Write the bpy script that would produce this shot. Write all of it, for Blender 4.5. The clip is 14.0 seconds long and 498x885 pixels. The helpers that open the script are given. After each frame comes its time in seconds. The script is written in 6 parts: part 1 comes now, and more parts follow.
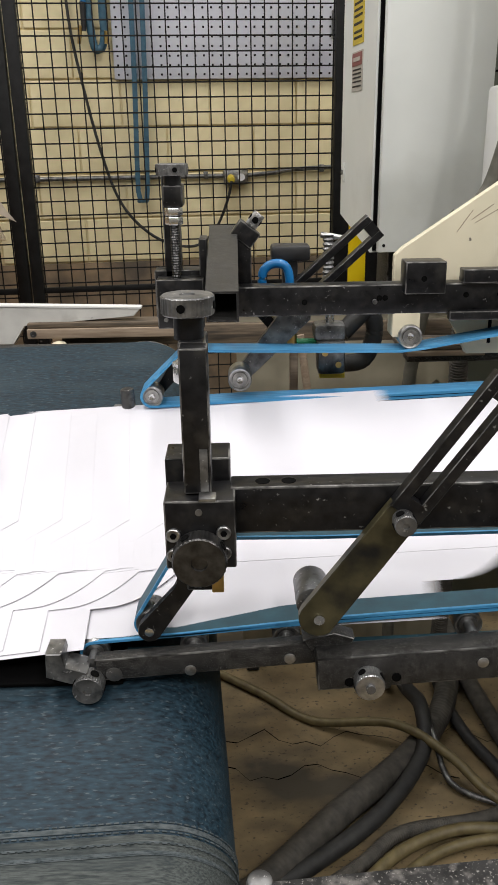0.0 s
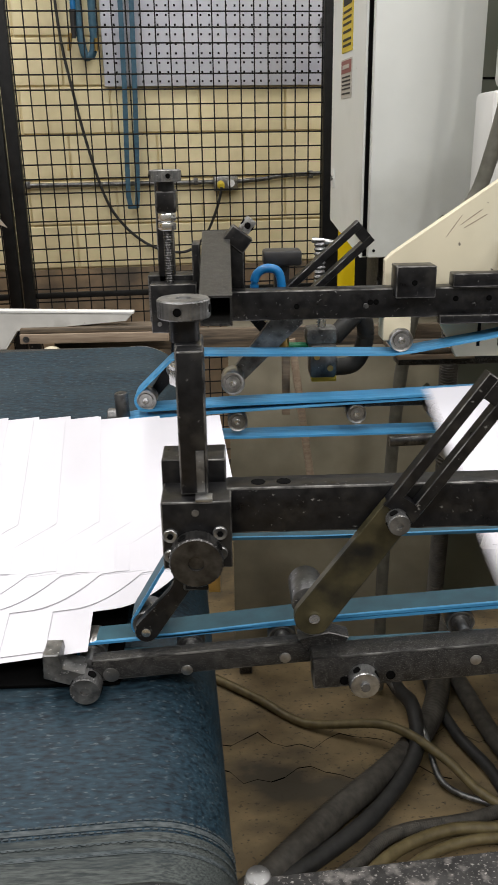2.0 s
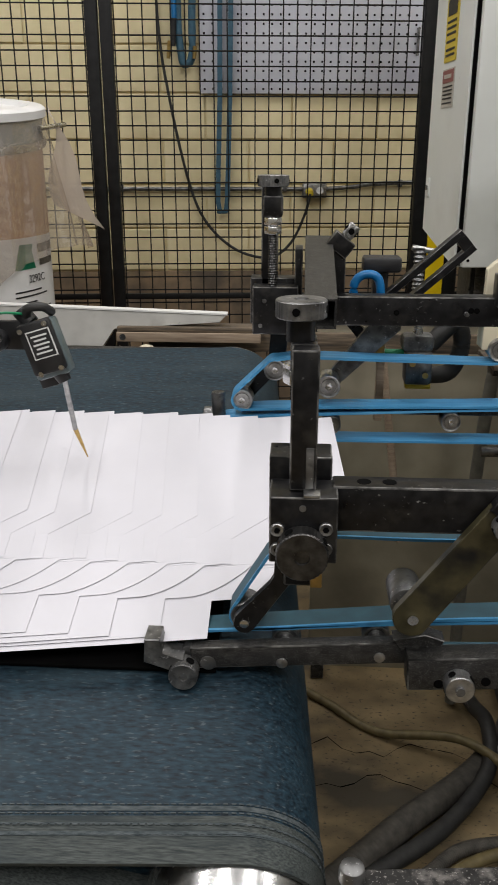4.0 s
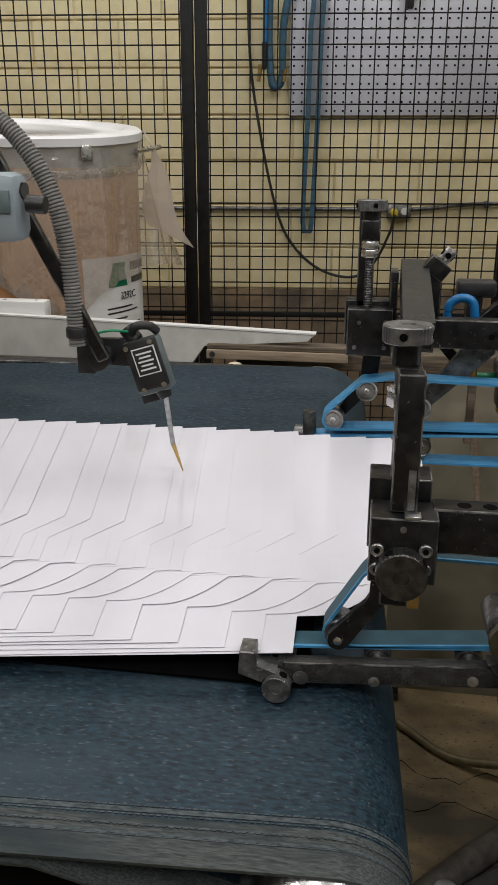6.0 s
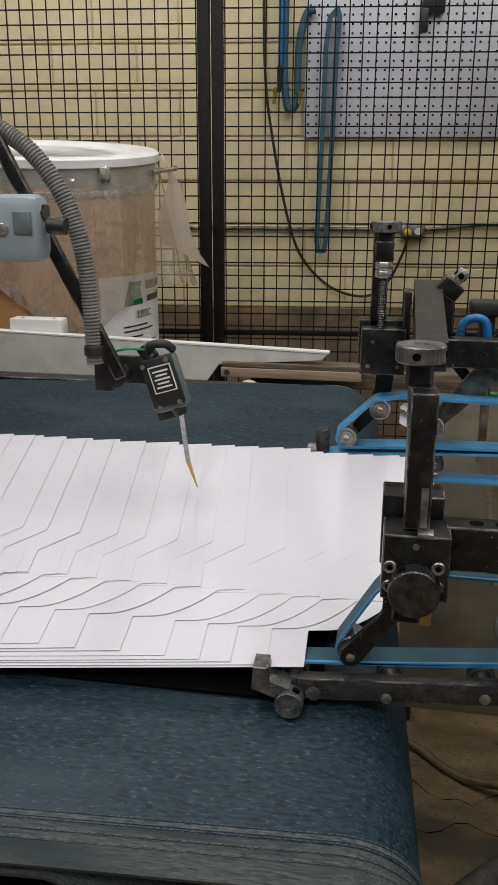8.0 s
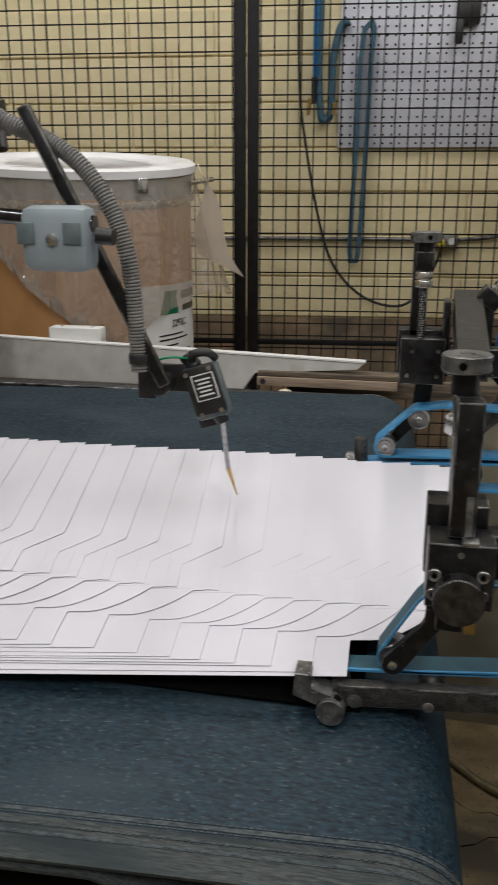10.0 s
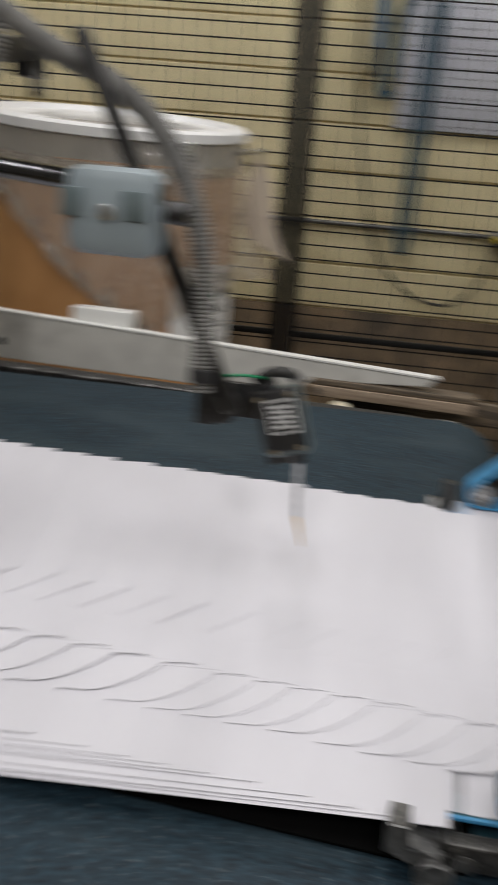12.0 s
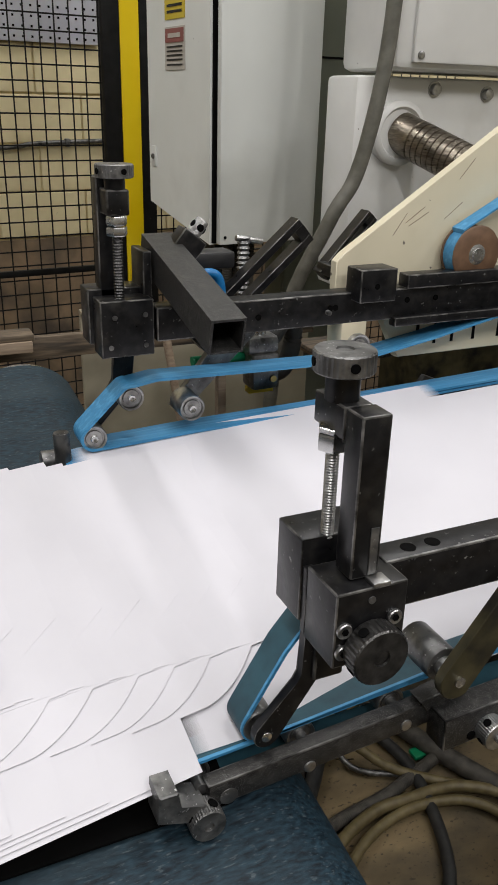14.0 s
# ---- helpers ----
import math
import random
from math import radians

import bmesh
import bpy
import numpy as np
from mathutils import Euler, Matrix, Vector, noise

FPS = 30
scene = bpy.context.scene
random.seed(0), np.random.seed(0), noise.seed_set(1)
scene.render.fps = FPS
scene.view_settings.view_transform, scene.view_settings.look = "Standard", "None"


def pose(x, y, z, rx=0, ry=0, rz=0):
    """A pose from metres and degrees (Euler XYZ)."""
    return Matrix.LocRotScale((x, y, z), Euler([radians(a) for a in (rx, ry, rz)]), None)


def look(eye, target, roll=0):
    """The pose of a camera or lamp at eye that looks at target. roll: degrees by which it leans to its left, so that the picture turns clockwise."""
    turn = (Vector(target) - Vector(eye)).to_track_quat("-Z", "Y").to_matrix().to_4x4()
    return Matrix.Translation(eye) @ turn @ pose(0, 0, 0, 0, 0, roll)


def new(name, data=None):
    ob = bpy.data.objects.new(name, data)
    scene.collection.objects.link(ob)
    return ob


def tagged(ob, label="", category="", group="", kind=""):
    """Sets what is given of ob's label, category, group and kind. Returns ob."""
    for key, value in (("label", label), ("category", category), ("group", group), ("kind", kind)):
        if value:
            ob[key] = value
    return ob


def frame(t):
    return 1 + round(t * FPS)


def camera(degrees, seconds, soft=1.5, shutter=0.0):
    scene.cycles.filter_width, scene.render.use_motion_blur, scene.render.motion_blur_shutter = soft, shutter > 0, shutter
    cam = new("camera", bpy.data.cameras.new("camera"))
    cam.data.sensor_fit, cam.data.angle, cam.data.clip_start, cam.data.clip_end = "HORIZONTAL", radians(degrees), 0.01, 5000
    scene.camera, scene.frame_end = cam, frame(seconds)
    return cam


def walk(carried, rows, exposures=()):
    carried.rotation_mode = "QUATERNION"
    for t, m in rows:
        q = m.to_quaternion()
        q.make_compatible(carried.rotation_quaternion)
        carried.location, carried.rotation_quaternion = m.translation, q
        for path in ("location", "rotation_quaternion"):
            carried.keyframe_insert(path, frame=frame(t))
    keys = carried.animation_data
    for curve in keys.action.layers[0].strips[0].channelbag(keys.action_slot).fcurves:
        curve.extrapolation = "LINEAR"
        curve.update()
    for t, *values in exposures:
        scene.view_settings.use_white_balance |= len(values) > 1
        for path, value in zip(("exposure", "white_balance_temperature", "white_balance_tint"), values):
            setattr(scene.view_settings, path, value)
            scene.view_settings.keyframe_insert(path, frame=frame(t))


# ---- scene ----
cam = camera(34.2, 14.0, shutter=0.4)
PATH = [
    (0, (0.199, -0.032, 1.585), (0.217, 1.839, 0.878), -1.0),
    (0.5, (0.198, -0.034, 1.586), (0.233, 1.837, 0.88), -1.0),
    (1, (0.207, -0.039, 1.585), (0.247, 1.833, 0.882), -1.0),
    (1.5, (0.211, -0.044, 1.586), (0.254, 1.83, 0.887), -1.1),
    (2, (0.192, -0.046, 1.585), (0.236, 1.829, 0.891), -1.0),
    (2.5, (0.15, -0.054, 1.582), (0.122, 1.824, 0.894), -0.6),
    (3, (0.147, -0.062, 1.583), (0.078, 1.816, 0.898), -0.2),
    (3.5, (0.149, -0.066, 1.584), (0.065, 1.813, 0.902), -0.0),
    (4, (0.142, -0.072, 1.583), (0.023, 1.807, 0.906), 0.0),
    (4.2, (0.129, -0.077, 1.585), (-0.009, 1.801, 0.912), 0.0),
    (6.3, (0.103, -0.101, 1.596), (-0.195, 1.773, 0.962), 0.3),
    (6.5, (0.103, -0.102, 1.597), (-0.197, 1.772, 0.967), 0.4),
    (7, (0.11, -0.105, 1.598), (-0.203, 1.77, 0.977), 0.0),
    (7.5, (0.106, -0.109, 1.598), (-0.212, 1.769, 0.989), 0.1),
    (9.8, (0.094, -0.129, 1.604), (-0.256, 1.755, 1.03), -0.1),
    (10, (0.082, -0.13, 1.6), (-0.305, 1.746, 1.024), 0.1),
    (10.3, (0.045, -0.151, 1.594), (-0.45, 1.7, 1.019), 0.1),
    (10.5, (0.021, -0.155, 1.583), (-0.577, 1.665, 1.01), 0.6),
    (11, (-0.043, -0.172, 1.584), (-0.878, 1.548, 0.997), 2.4),
    (11.5, (-0.098, -0.065, 1.594), (-1.115, 1.543, 0.975), 3.2),
    (11.6, (-0.082, -0.026, 1.597), (-1.099, 1.581, 0.978), 2.9),
    (11.8, (-0.125, 0.103, 1.595), (-0.957, 1.805, 0.955), 5.0),
    (12, (-0.09, 0.14, 1.595), (-0.465, 2.001, 0.967), 4.8),
    (12.2, (-0.072, 0.193, 1.616), (-0.009, 2.083, 0.963), 2.6),
    (12.5, (-0.127, 0.242, 1.615), (0.37, 2.04, 0.894), 1.4),
    (12.6, (-0.137, 0.243, 1.608), (0.461, 2.006, 0.879), 1.1),
    (13, (-0.187, 0.239, 1.618), (0.612, 1.912, 0.868), 1.0),
    (13.5, (-0.227, 0.248, 1.623), (0.539, 1.928, 0.854), 1.6),
    (14, (-0.231, 0.237, 1.631), (0.545, 1.908, 0.852), 1.5),
]
walk(cam, [(t, look(eye, target, roll)) for t, eye, target, roll in PATH],
     exposures=[(0.0, 0.27), (1.5, 0.32), (2.1, 0.28), (3.0, 0.02), (4.2, -0.12), (6.3, -0.28), (7.7, -0.28), (9.8, -0.32), (12.0, -0.38), (12.8, -0.34), (13.0, -0.12), (14.0, -0.10)])

# ---- world and light ----
world = bpy.data.worlds.new("world")
scene.world = world
world.use_nodes = True
world.node_tree.nodes["Background"].inputs[0].default_value = (0.75, 0.8, 0.85, 1)
world.node_tree.nodes["Background"].inputs[1].default_value = 0.02


# ---- materials ----
def rgba(c):
    return (c[0], c[1], c[2], 1.0)


def surface(name, low, high, rough=0.6, metal=0.0, scale=30.0, stretch=(1, 1, 1), bump=0.1, stain=None, stain_scale=3.0, stain_at=(0.5, 0.7),
            speck=None, speck_scale=160.0, speck_at=(0.66, 0.72), vary=0.0, coat=0.0, depth=0.002, spec=0.5):
    """Grain between two colours, larger stains, small specks of wear, and a fine relief."""
    m = bpy.data.materials.new(name)
    m.use_nodes = True
    nt = m.node_tree
    bsdf = nt.nodes["Principled BSDF"]
    tex = nt.nodes.new("ShaderNodeTexCoord")
    mp = nt.nodes.new("ShaderNodeMapping")
    mp.inputs["Scale"].default_value = stretch
    nt.links.new(tex.outputs["Object"], mp.inputs[0])

    def noisy(s, detail=6.0):
        n = nt.nodes.new("ShaderNodeTexNoise")
        n.inputs["Scale"].default_value, n.inputs["Detail"].default_value = s, detail
        nt.links.new(mp.outputs[0], n.inputs["Vector"])
        return n.outputs["Fac"]

    def ramp(fac, a, b):
        r = nt.nodes.new("ShaderNodeMapRange")
        r.inputs["From Min"].default_value, r.inputs["From Max"].default_value = a, b
        nt.links.new(fac, r.inputs["Value"])
        return r.outputs["Result"]

    def mix(fac, a, b):
        x = nt.nodes.new("ShaderNodeMix")
        x.data_type = "RGBA"
        nt.links.new(fac, x.inputs["Factor"])
        for i, v in ((6, a), (7, b)):
            if isinstance(v, tuple):
                x.inputs[i].default_value = rgba(v)
            else:
                nt.links.new(v, x.inputs[i])
        return x.outputs[2]

    grain = noisy(scale)
    col = mix(ramp(grain, 0.32, 0.68), low, high)
    rgh = ramp(grain, 0.0, 1.0)
    if stain:
        col = mix(ramp(noisy(stain_scale, 8.0), *stain_at), col, stain)
    if speck:
        col = mix(ramp(noisy(speck_scale, 3.0), *speck_at), col, speck)
    if vary:
        info = nt.nodes.new("ShaderNodeObjectInfo")
        hsv = nt.nodes.new("ShaderNodeHueSaturation")
        v = nt.nodes.new("ShaderNodeMapRange")
        v.inputs["To Min"].default_value, v.inputs["To Max"].default_value = 1 - vary, 1 + vary
        nt.links.new(info.outputs["Random"], v.inputs["Value"])
        nt.links.new(v.outputs["Result"], hsv.inputs["Value"])
        nt.links.new(col, hsv.inputs["Color"])
        col = hsv.outputs["Color"]
    nt.links.new(col, bsdf.inputs["Base Color"])
    r = nt.nodes.new("ShaderNodeMapRange")
    r.inputs["To Min"].default_value, r.inputs["To Max"].default_value = max(0.02, rough - 0.13), min(1.0, rough + 0.13)
    nt.links.new(rgh, r.inputs["Value"])
    nt.links.new(r.outputs["Result"], bsdf.inputs["Roughness"])
    bsdf.inputs["Metallic"].default_value = metal
    bsdf.inputs["Coat Weight"].default_value = coat
    bsdf.inputs["Specular IOR Level"].default_value = spec
    if bump:
        b = nt.nodes.new("ShaderNodeBump")
        b.inputs["Strength"].default_value, b.inputs["Distance"].default_value = bump, depth
        nt.links.new(grain, b.inputs["Height"])
        nt.links.new(b.outputs[0], bsdf.inputs["Normal"])
    return m


BLACK = surface("blackened_steel", (0.005, 0.005, 0.006), (0.016, 0.016, 0.017), 0.33, 0.35, 70, bump=0.15, stain=(0.040, 0.038, 0.034), stain_scale=30, stain_at=(0.56, 0.80),
                speck=(0.22, 0.22, 0.215), speck_scale=150, speck_at=(0.68, 0.78), spec=0.45)
DUSTY = surface("dusty_black_steel", (0.008, 0.008, 0.008), (0.030, 0.029, 0.028), 0.45, 0.3, 120, bump=0.25, stain=(0.060, 0.058, 0.054), stain_scale=60, stain_at=(0.54, 0.80),
                speck=(0.27, 0.265, 0.255), speck_scale=900, speck_at=(0.55, 0.82))
PITTED = surface("pitted_plate", (0.010, 0.010, 0.010), (0.035, 0.034, 0.033), 0.55, 0.2, 60, bump=0.4, stain=(0.16, 0.15, 0.14), stain_scale=55, stain_at=(0.52, 0.66),
                 speck=(0.36, 0.34, 0.32), speck_scale=320, speck_at=(0.60, 0.72))
BRONZED = surface("oily_dark_steel", (0.038, 0.034, 0.018), (0.10, 0.087, 0.045), 0.42, 0.5, 25, bump=0.1, stain=(0.015, 0.015, 0.014), stain_scale=16, stain_at=(0.5, 0.66))
STEEL = surface("brushed_steel", (0.30, 0.30, 0.30), (0.55, 0.55, 0.54), 0.34, 0.95, 90, bump=0.1, stain=(0.16, 0.16, 0.16), stain_scale=30, stain_at=(0.5, 0.75))
WORN = surface("worn_grey_steel", (0.10, 0.10, 0.10), (0.28, 0.28, 0.275), 0.42, 0.8, 70, bump=0.2, stain=(0.05, 0.05, 0.05), stain_scale=35, stain_at=(0.5, 0.7), speck=(0.5, 0.5, 0.5), speck_scale=240)
DARKSTEEL = surface("dark_oiled_steel", (0.035, 0.034, 0.033), (0.10, 0.098, 0.095), 0.35, 0.85, 70, bump=0.15)
# lighter bevels: worn steel, with edge highlights put into the colour
EDGE = surface("worn_highlit_edge", (0.012, 0.012, 0.012), (0.26, 0.255, 0.245), 0.4, 0.6, 45, bump=0.1, stain=(0.015, 0.015, 0.015), stain_scale=24, stain_at=(0.42, 0.66))
BRIGHT = surface("zinc_plated", (0.55, 0.55, 0.54), (0.75, 0.75, 0.74), 0.25, 1.0, 60, bump=0.06)
BLUEBELT = surface("blue_belt", (0.035, 0.20, 0.40), (0.06, 0.27, 0.50), 0.5, 0, 12, (1, 26, 26), 0.12, stain=(0.10, 0.34, 0.58), stain_scale=5, stain_at=(0.5, 0.7))
DARKBLUE = surface("blue_belt_back", (0.010, 0.045, 0.065), (0.025, 0.085, 0.115), 0.6, 0, 30, bump=0.1)
BELT = surface("dark_conveyor_belt", (0.001, 0.005, 0.010), (0.016, 0.040, 0.058), 0.55, 0, 120, (0.55, 1.9, 1.9), 0.35, stain=(0.026, 0.044, 0.055), stain_scale=6, stain_at=(0.46, 0.74),
               speck=(0.075, 0.095, 0.105), speck_scale=150, speck_at=(0.60, 0.78), spec=0.3)
BELTEDGE = surface("worn_belt_edge", (0.016, 0.022, 0.022), (0.075, 0.084, 0.080), 0.7, 0, 170, (0.35, 3, 3), 0.3, stain=(0.016, 0.024, 0.027), stain_scale=8, spec=0.3)
STITCH = surface("grey_belt_stitching", (0.022, 0.032, 0.036), (0.085, 0.098, 0.102), 0.8, 0, 90, (1, 3, 3), 0.3, spec=0.3)
CARD = surface("white_board", (0.580, 0.573, 0.612), (0.610, 0.603, 0.640), 0.8, 0, 8, bump=0.03, spec=0.25)
WHITE = surface("white_enamel", (0.66, 0.66, 0.64), (0.74, 0.74, 0.72), 0.36, 0, 6, bump=0.03, stain=(0.48, 0.47, 0.43), stain_scale=4, stain_at=(0.60, 0.85), speck=(0.12, 0.11, 0.10), speck_scale=55, speck_at=(0.76, 0.79))
GREYPAINT = surface("light_grey_cabinet_paint", (0.68, 0.70, 0.67), (0.74, 0.76, 0.73), 0.38, 0, 5, bump=0.03, stain=(0.48, 0.49, 0.45), stain_scale=2.2, stain_at=(0.52, 0.8), speck=(0.2, 0.18, 0.15), speck_scale=40, speck_at=(0.78, 0.80))
OLIVE = surface("dull_olive_paint", (0.23, 0.206, 0.146), (0.31, 0.280, 0.205), 0.6, 0, 9, bump=0.06, stain=(0.16, 0.142, 0.10), stain_scale=4, stain_at=(0.5, 0.75))
# green-grey paint darkened by shade that is put into its colour
SHADEDGREEN = surface("shaded_green_grey_paint", (0.13, 0.145, 0.115), (0.17, 0.185, 0.15), 0.5, 0, 5, bump=0.03)
CREAM = surface("cream_enamel", (0.62, 0.57, 0.42), (0.70, 0.64, 0.48), 0.42, 0, 7, bump=0.04, stain=(0.50, 0.45, 0.32), stain_scale=5, stain_at=(0.56, 0.8), speck=(0.16, 0.14, 0.11), speck_scale=60, speck_at=(0.72, 0.75))
OLDWHITE = surface("scuffed_white_casting", (0.50, 0.49, 0.46), (0.60, 0.59, 0.55), 0.45, 0, 18, bump=0.08, stain=(0.30, 0.29, 0.265), stain_scale=12, stain_at=(0.58, 0.85), speck=(0.12, 0.12, 0.11), speck_scale=90, speck_at=(0.74, 0.80))
YELLOW = surface("yellow_safety_paint", (0.78, 0.55, 0.0), (0.86, 0.63, 0.01), 0.4, 0, 6, bump=0.03, stain=(0.6, 0.42, 0.01), stain_scale=4, stain_at=(0.6, 0.9))
WALLPAINT = surface("yellow_painted_blockwork", (0.70, 0.605, 0.36), (0.78, 0.685, 0.43), 0.55, 0, 14, bump=0.12, stain=(0.50, 0.41, 0.21), stain_scale=2.4, stain_at=(0.55, 0.80), speck=(0.16, 0.13, 0.08), speck_scale=26, speck_at=(0.73, 0.78))
WALLBASE = surface("bare_rusty_wall_base", (0.19, 0.138, 0.084), (0.33, 0.235, 0.145), 0.8, 0, 9, bump=0.3, stain=(0.10, 0.08, 0.06), stain_scale=5, stain_at=(0.45, 0.7))
CONCRETE = surface("stained_concrete", (0.12, 0.086, 0.042), (0.29, 0.215, 0.112), 0.72, 0, 4.5, (1, 1.5, 1), 0.35, stain=(0.060, 0.050, 0.033), stain_scale=2.3, stain_at=(0.48, 0.62), speck=(0.055, 0.043, 0.027), speck_scale=75, speck_at=(0.60, 0.72), depth=0.002)
FENCE = surface("black_fence_paint", (0.004, 0.004, 0.004), (0.010, 0.010, 0.010), 0.5, 0.1, 30, bump=0.05, speck=(0.2, 0.18, 0.15), speck_scale=60, speck_at=(0.76, 0.80), spec=0.25)
PEGMETAL = surface("lilac_grey_panel", (0.55, 0.56, 0.62), (0.61, 0.62, 0.68), 0.42, 0.0, 4, bump=0.02, stain=(0.46, 0.46, 0.54), stain_scale=3, stain_at=(0.55, 0.8))
HOLE = surface("dark_hole", (0.002, 0.002, 0.002), (0.004, 0.004, 0.004), 0.9, 0, 40, bump=0, spec=0.05)
POLISHED = surface("polished_dark_shaft", (0.10, 0.10, 0.105), (0.17, 0.17, 0.175), 0.16, 1.0, 40, (1, 1, 1), 0.04)
# near-black that puts deep shade into the colour of its parts
SHADEBLACK = surface("shade_black", (0.0012, 0.0012, 0.0013), (0.003, 0.003, 0.003), 0.85, 0, 40, bump=0.1, spec=0.06)
RUBBER = surface("black_rubber", (0.012, 0.012, 0.012), (0.03, 0.03, 0.028), 0.6, 0, 50, bump=0.15)
HOSEGREY = surface("grey_corrugated_hose", (0.13, 0.128, 0.122), (0.22, 0.215, 0.205), 0.55, 0, 40, bump=0.1)
CABLEGREY = surface("dull_cable_sheath", (0.085, 0.082, 0.066), (0.14, 0.135, 0.112), 0.5, 0, 40, bump=0.1)
SHAFT = surface("browned_steel_shaft", (0.16, 0.138, 0.108), (0.31, 0.275, 0.225), 0.32, 0.9, 60, (1, 1, 6), 0.1, stain=(0.09, 0.075, 0.055), stain_scale=25, stain_at=(0.52, 0.75))
HOSEDARK = surface("dusty_floor_hose", (0.032, 0.029, 0.024), (0.080, 0.073, 0.060), 0.7, 0, 40, bump=0.15)
HOSEOCHRE = surface("ochre_air_line", (0.10, 0.078, 0.034), (0.17, 0.135, 0.062), 0.5, 0, 40, bump=0.1)
STRAPBLUE = surface("blue_strap", (0.02, 0.07, 0.11), (0.04, 0.11, 0.16), 0.6, 0, 60, bump=0.1)
AIRBLUE = surface("blue_air_tube", (0.0, 0.11, 0.30), (0.01, 0.15, 0.38), 0.35, 0, 40, bump=0)
KRAFT = surface("brown_kraft_drum", (0.36, 0.175, 0.060), (0.43, 0.225, 0.085), 0.6, 0, 10, bump=0.06, stain=(0.26, 0.14, 0.06), stain_scale=4, stain_at=(0.55, 0.8))
LIDPLASTIC = surface("white_lid_plastic", (0.70, 0.70, 0.70), (0.78, 0.78, 0.78), 0.35, 0, 8, bump=0.02)
PAPERLABEL = surface("white_label_paper", (0.70, 0.70, 0.69), (0.76, 0.76, 0.75), 0.5, 0, 20, bump=0.02)
INK = surface("dark_ink", (0.01, 0.01, 0.01), (0.02, 0.02, 0.02), 0.6, 0, 30, bump=0)
GREENINK = surface("green_ink", (0.0, 0.14, 0.07), (0.0, 0.18, 0.09), 0.5, 0, 30, bump=0)
GREYPLASTIC = surface("grey_blue_plastic", (0.22, 0.265, 0.29), (0.28, 0.33, 0.355), 0.4, 0, 14, bump=0.04, stain=(0.14, 0.17, 0.185), stain_scale=7, stain_at=(0.55, 0.8))
TEALMETAL = surface("grey_teal_die_cast", (0.11, 0.15, 0.16), (0.17, 0.21, 0.22), 0.4, 0.3, 30, bump=0.08)
BLACKPLASTIC = surface("black_plastic", (0.010, 0.010, 0.011), (0.022, 0.022, 0.023), 0.4, 0, 30, bump=0.06)
BRASS = surface("brass", (0.45, 0.30, 0.10), (0.60, 0.42, 0.16), 0.35, 1.0, 50, bump=0.05)
WOOD = surface("dark_oily_wood", (0.06, 0.045, 0.030), (0.16, 0.12, 0.08), 0.7, 0, 14, (1, 12, 12), 0.3, stain=(0.03, 0.025, 0.02), stain_scale=6)
PALEWOOD = surface("pale_wood_strip", (0.22, 0.16, 0.11), (0.32, 0.25, 0.18), 0.7, 0, 14, (1, 12, 12), 0.25)
PHENOLIC = surface("brown_phenolic_pulley", (0.10, 0.055, 0.030), (0.16, 0.09, 0.05), 0.5, 0, 50, bump=0.1)
STICKYELLOW = surface("yellow_sticker", (0.55, 0.42, 0.03), (0.62, 0.48, 0.05), 0.5, 0, 10, bump=0)
STICKWHITE = surface("pale_sticker", (0.42, 0.40, 0.36), (0.50, 0.47, 0.42), 0.5, 0, 10, bump=0)
STICKRED = surface("red_sticker", (0.22, 0.07, 0.06), (0.28, 0.10, 0.09), 0.5, 0, 10, bump=0)
GREENPLASTIC = surface("green_plastic", (0.0, 0.16, 0.06), (0.0, 0.22, 0.09), 0.4, 0, 10, bump=0)
# dull greys for unseen surfaces, chosen to hold bounced light down
HALLWALL = surface("unseen_wall_grey", (0.17, 0.165, 0.15), (0.24, 0.235, 0.21), 0.7, 0, 6, bump=0.1, stain=(0.12, 0.11, 0.10), stain_scale=2.0)
CEILING = surface("unseen_ceiling_grey", (0.10, 0.10, 0.10), (0.15, 0.15, 0.15), 0.8, 0, 4, bump=0.05)


def film_plastic(name, cloud, shine):
    m = bpy.data.materials.new(name)
    m.use_nodes = True
    nt = m.node_tree
    nt.nodes.remove(nt.nodes["Principled BSDF"])
    out = nt.nodes["Material Output"]
    clear, gloss, milk = nt.nodes.new("ShaderNodeBsdfTransparent"), nt.nodes.new("ShaderNodeBsdfGlossy"), nt.nodes.new("ShaderNodeBsdfDiffuse")
    clear.inputs[0].default_value = (0.92, 0.90, 0.88, 1)
    gloss.inputs["Roughness"].default_value = 0.12
    milk.inputs[0].default_value = (0.66, 0.57, 0.48, 1)
    noise_tex = nt.nodes.new("ShaderNodeTexNoise")
    noise_tex.inputs["Scale"].default_value = 9.0
    bump = nt.nodes.new("ShaderNodeBump")
    bump.inputs["Strength"].default_value, bump.inputs["Distance"].default_value = 0.7, 0.02
    nt.links.new(noise_tex.outputs["Fac"], bump.inputs["Height"])
    nt.links.new(bump.outputs[0], gloss.inputs["Normal"])
    a, b = nt.nodes.new("ShaderNodeMixShader"), nt.nodes.new("ShaderNodeMixShader")
    a.inputs[0].default_value, b.inputs[0].default_value = cloud, shine
    nt.links.new(clear.outputs[0], a.inputs[1]), nt.links.new(milk.outputs[0], a.inputs[2])
    nt.links.new(a.outputs[0], b.inputs[1]), nt.links.new(gloss.outputs[0], b.inputs[2])
    nt.links.new(b.outputs[0], out.inputs[0])
    return m


FILM = film_plastic("clear_film", 0.30, 0.20)
CREASED = film_plastic("highlight_film", 0.45, 0.45)
MILKY = film_plastic("milky_film", 0.80, 0.10)


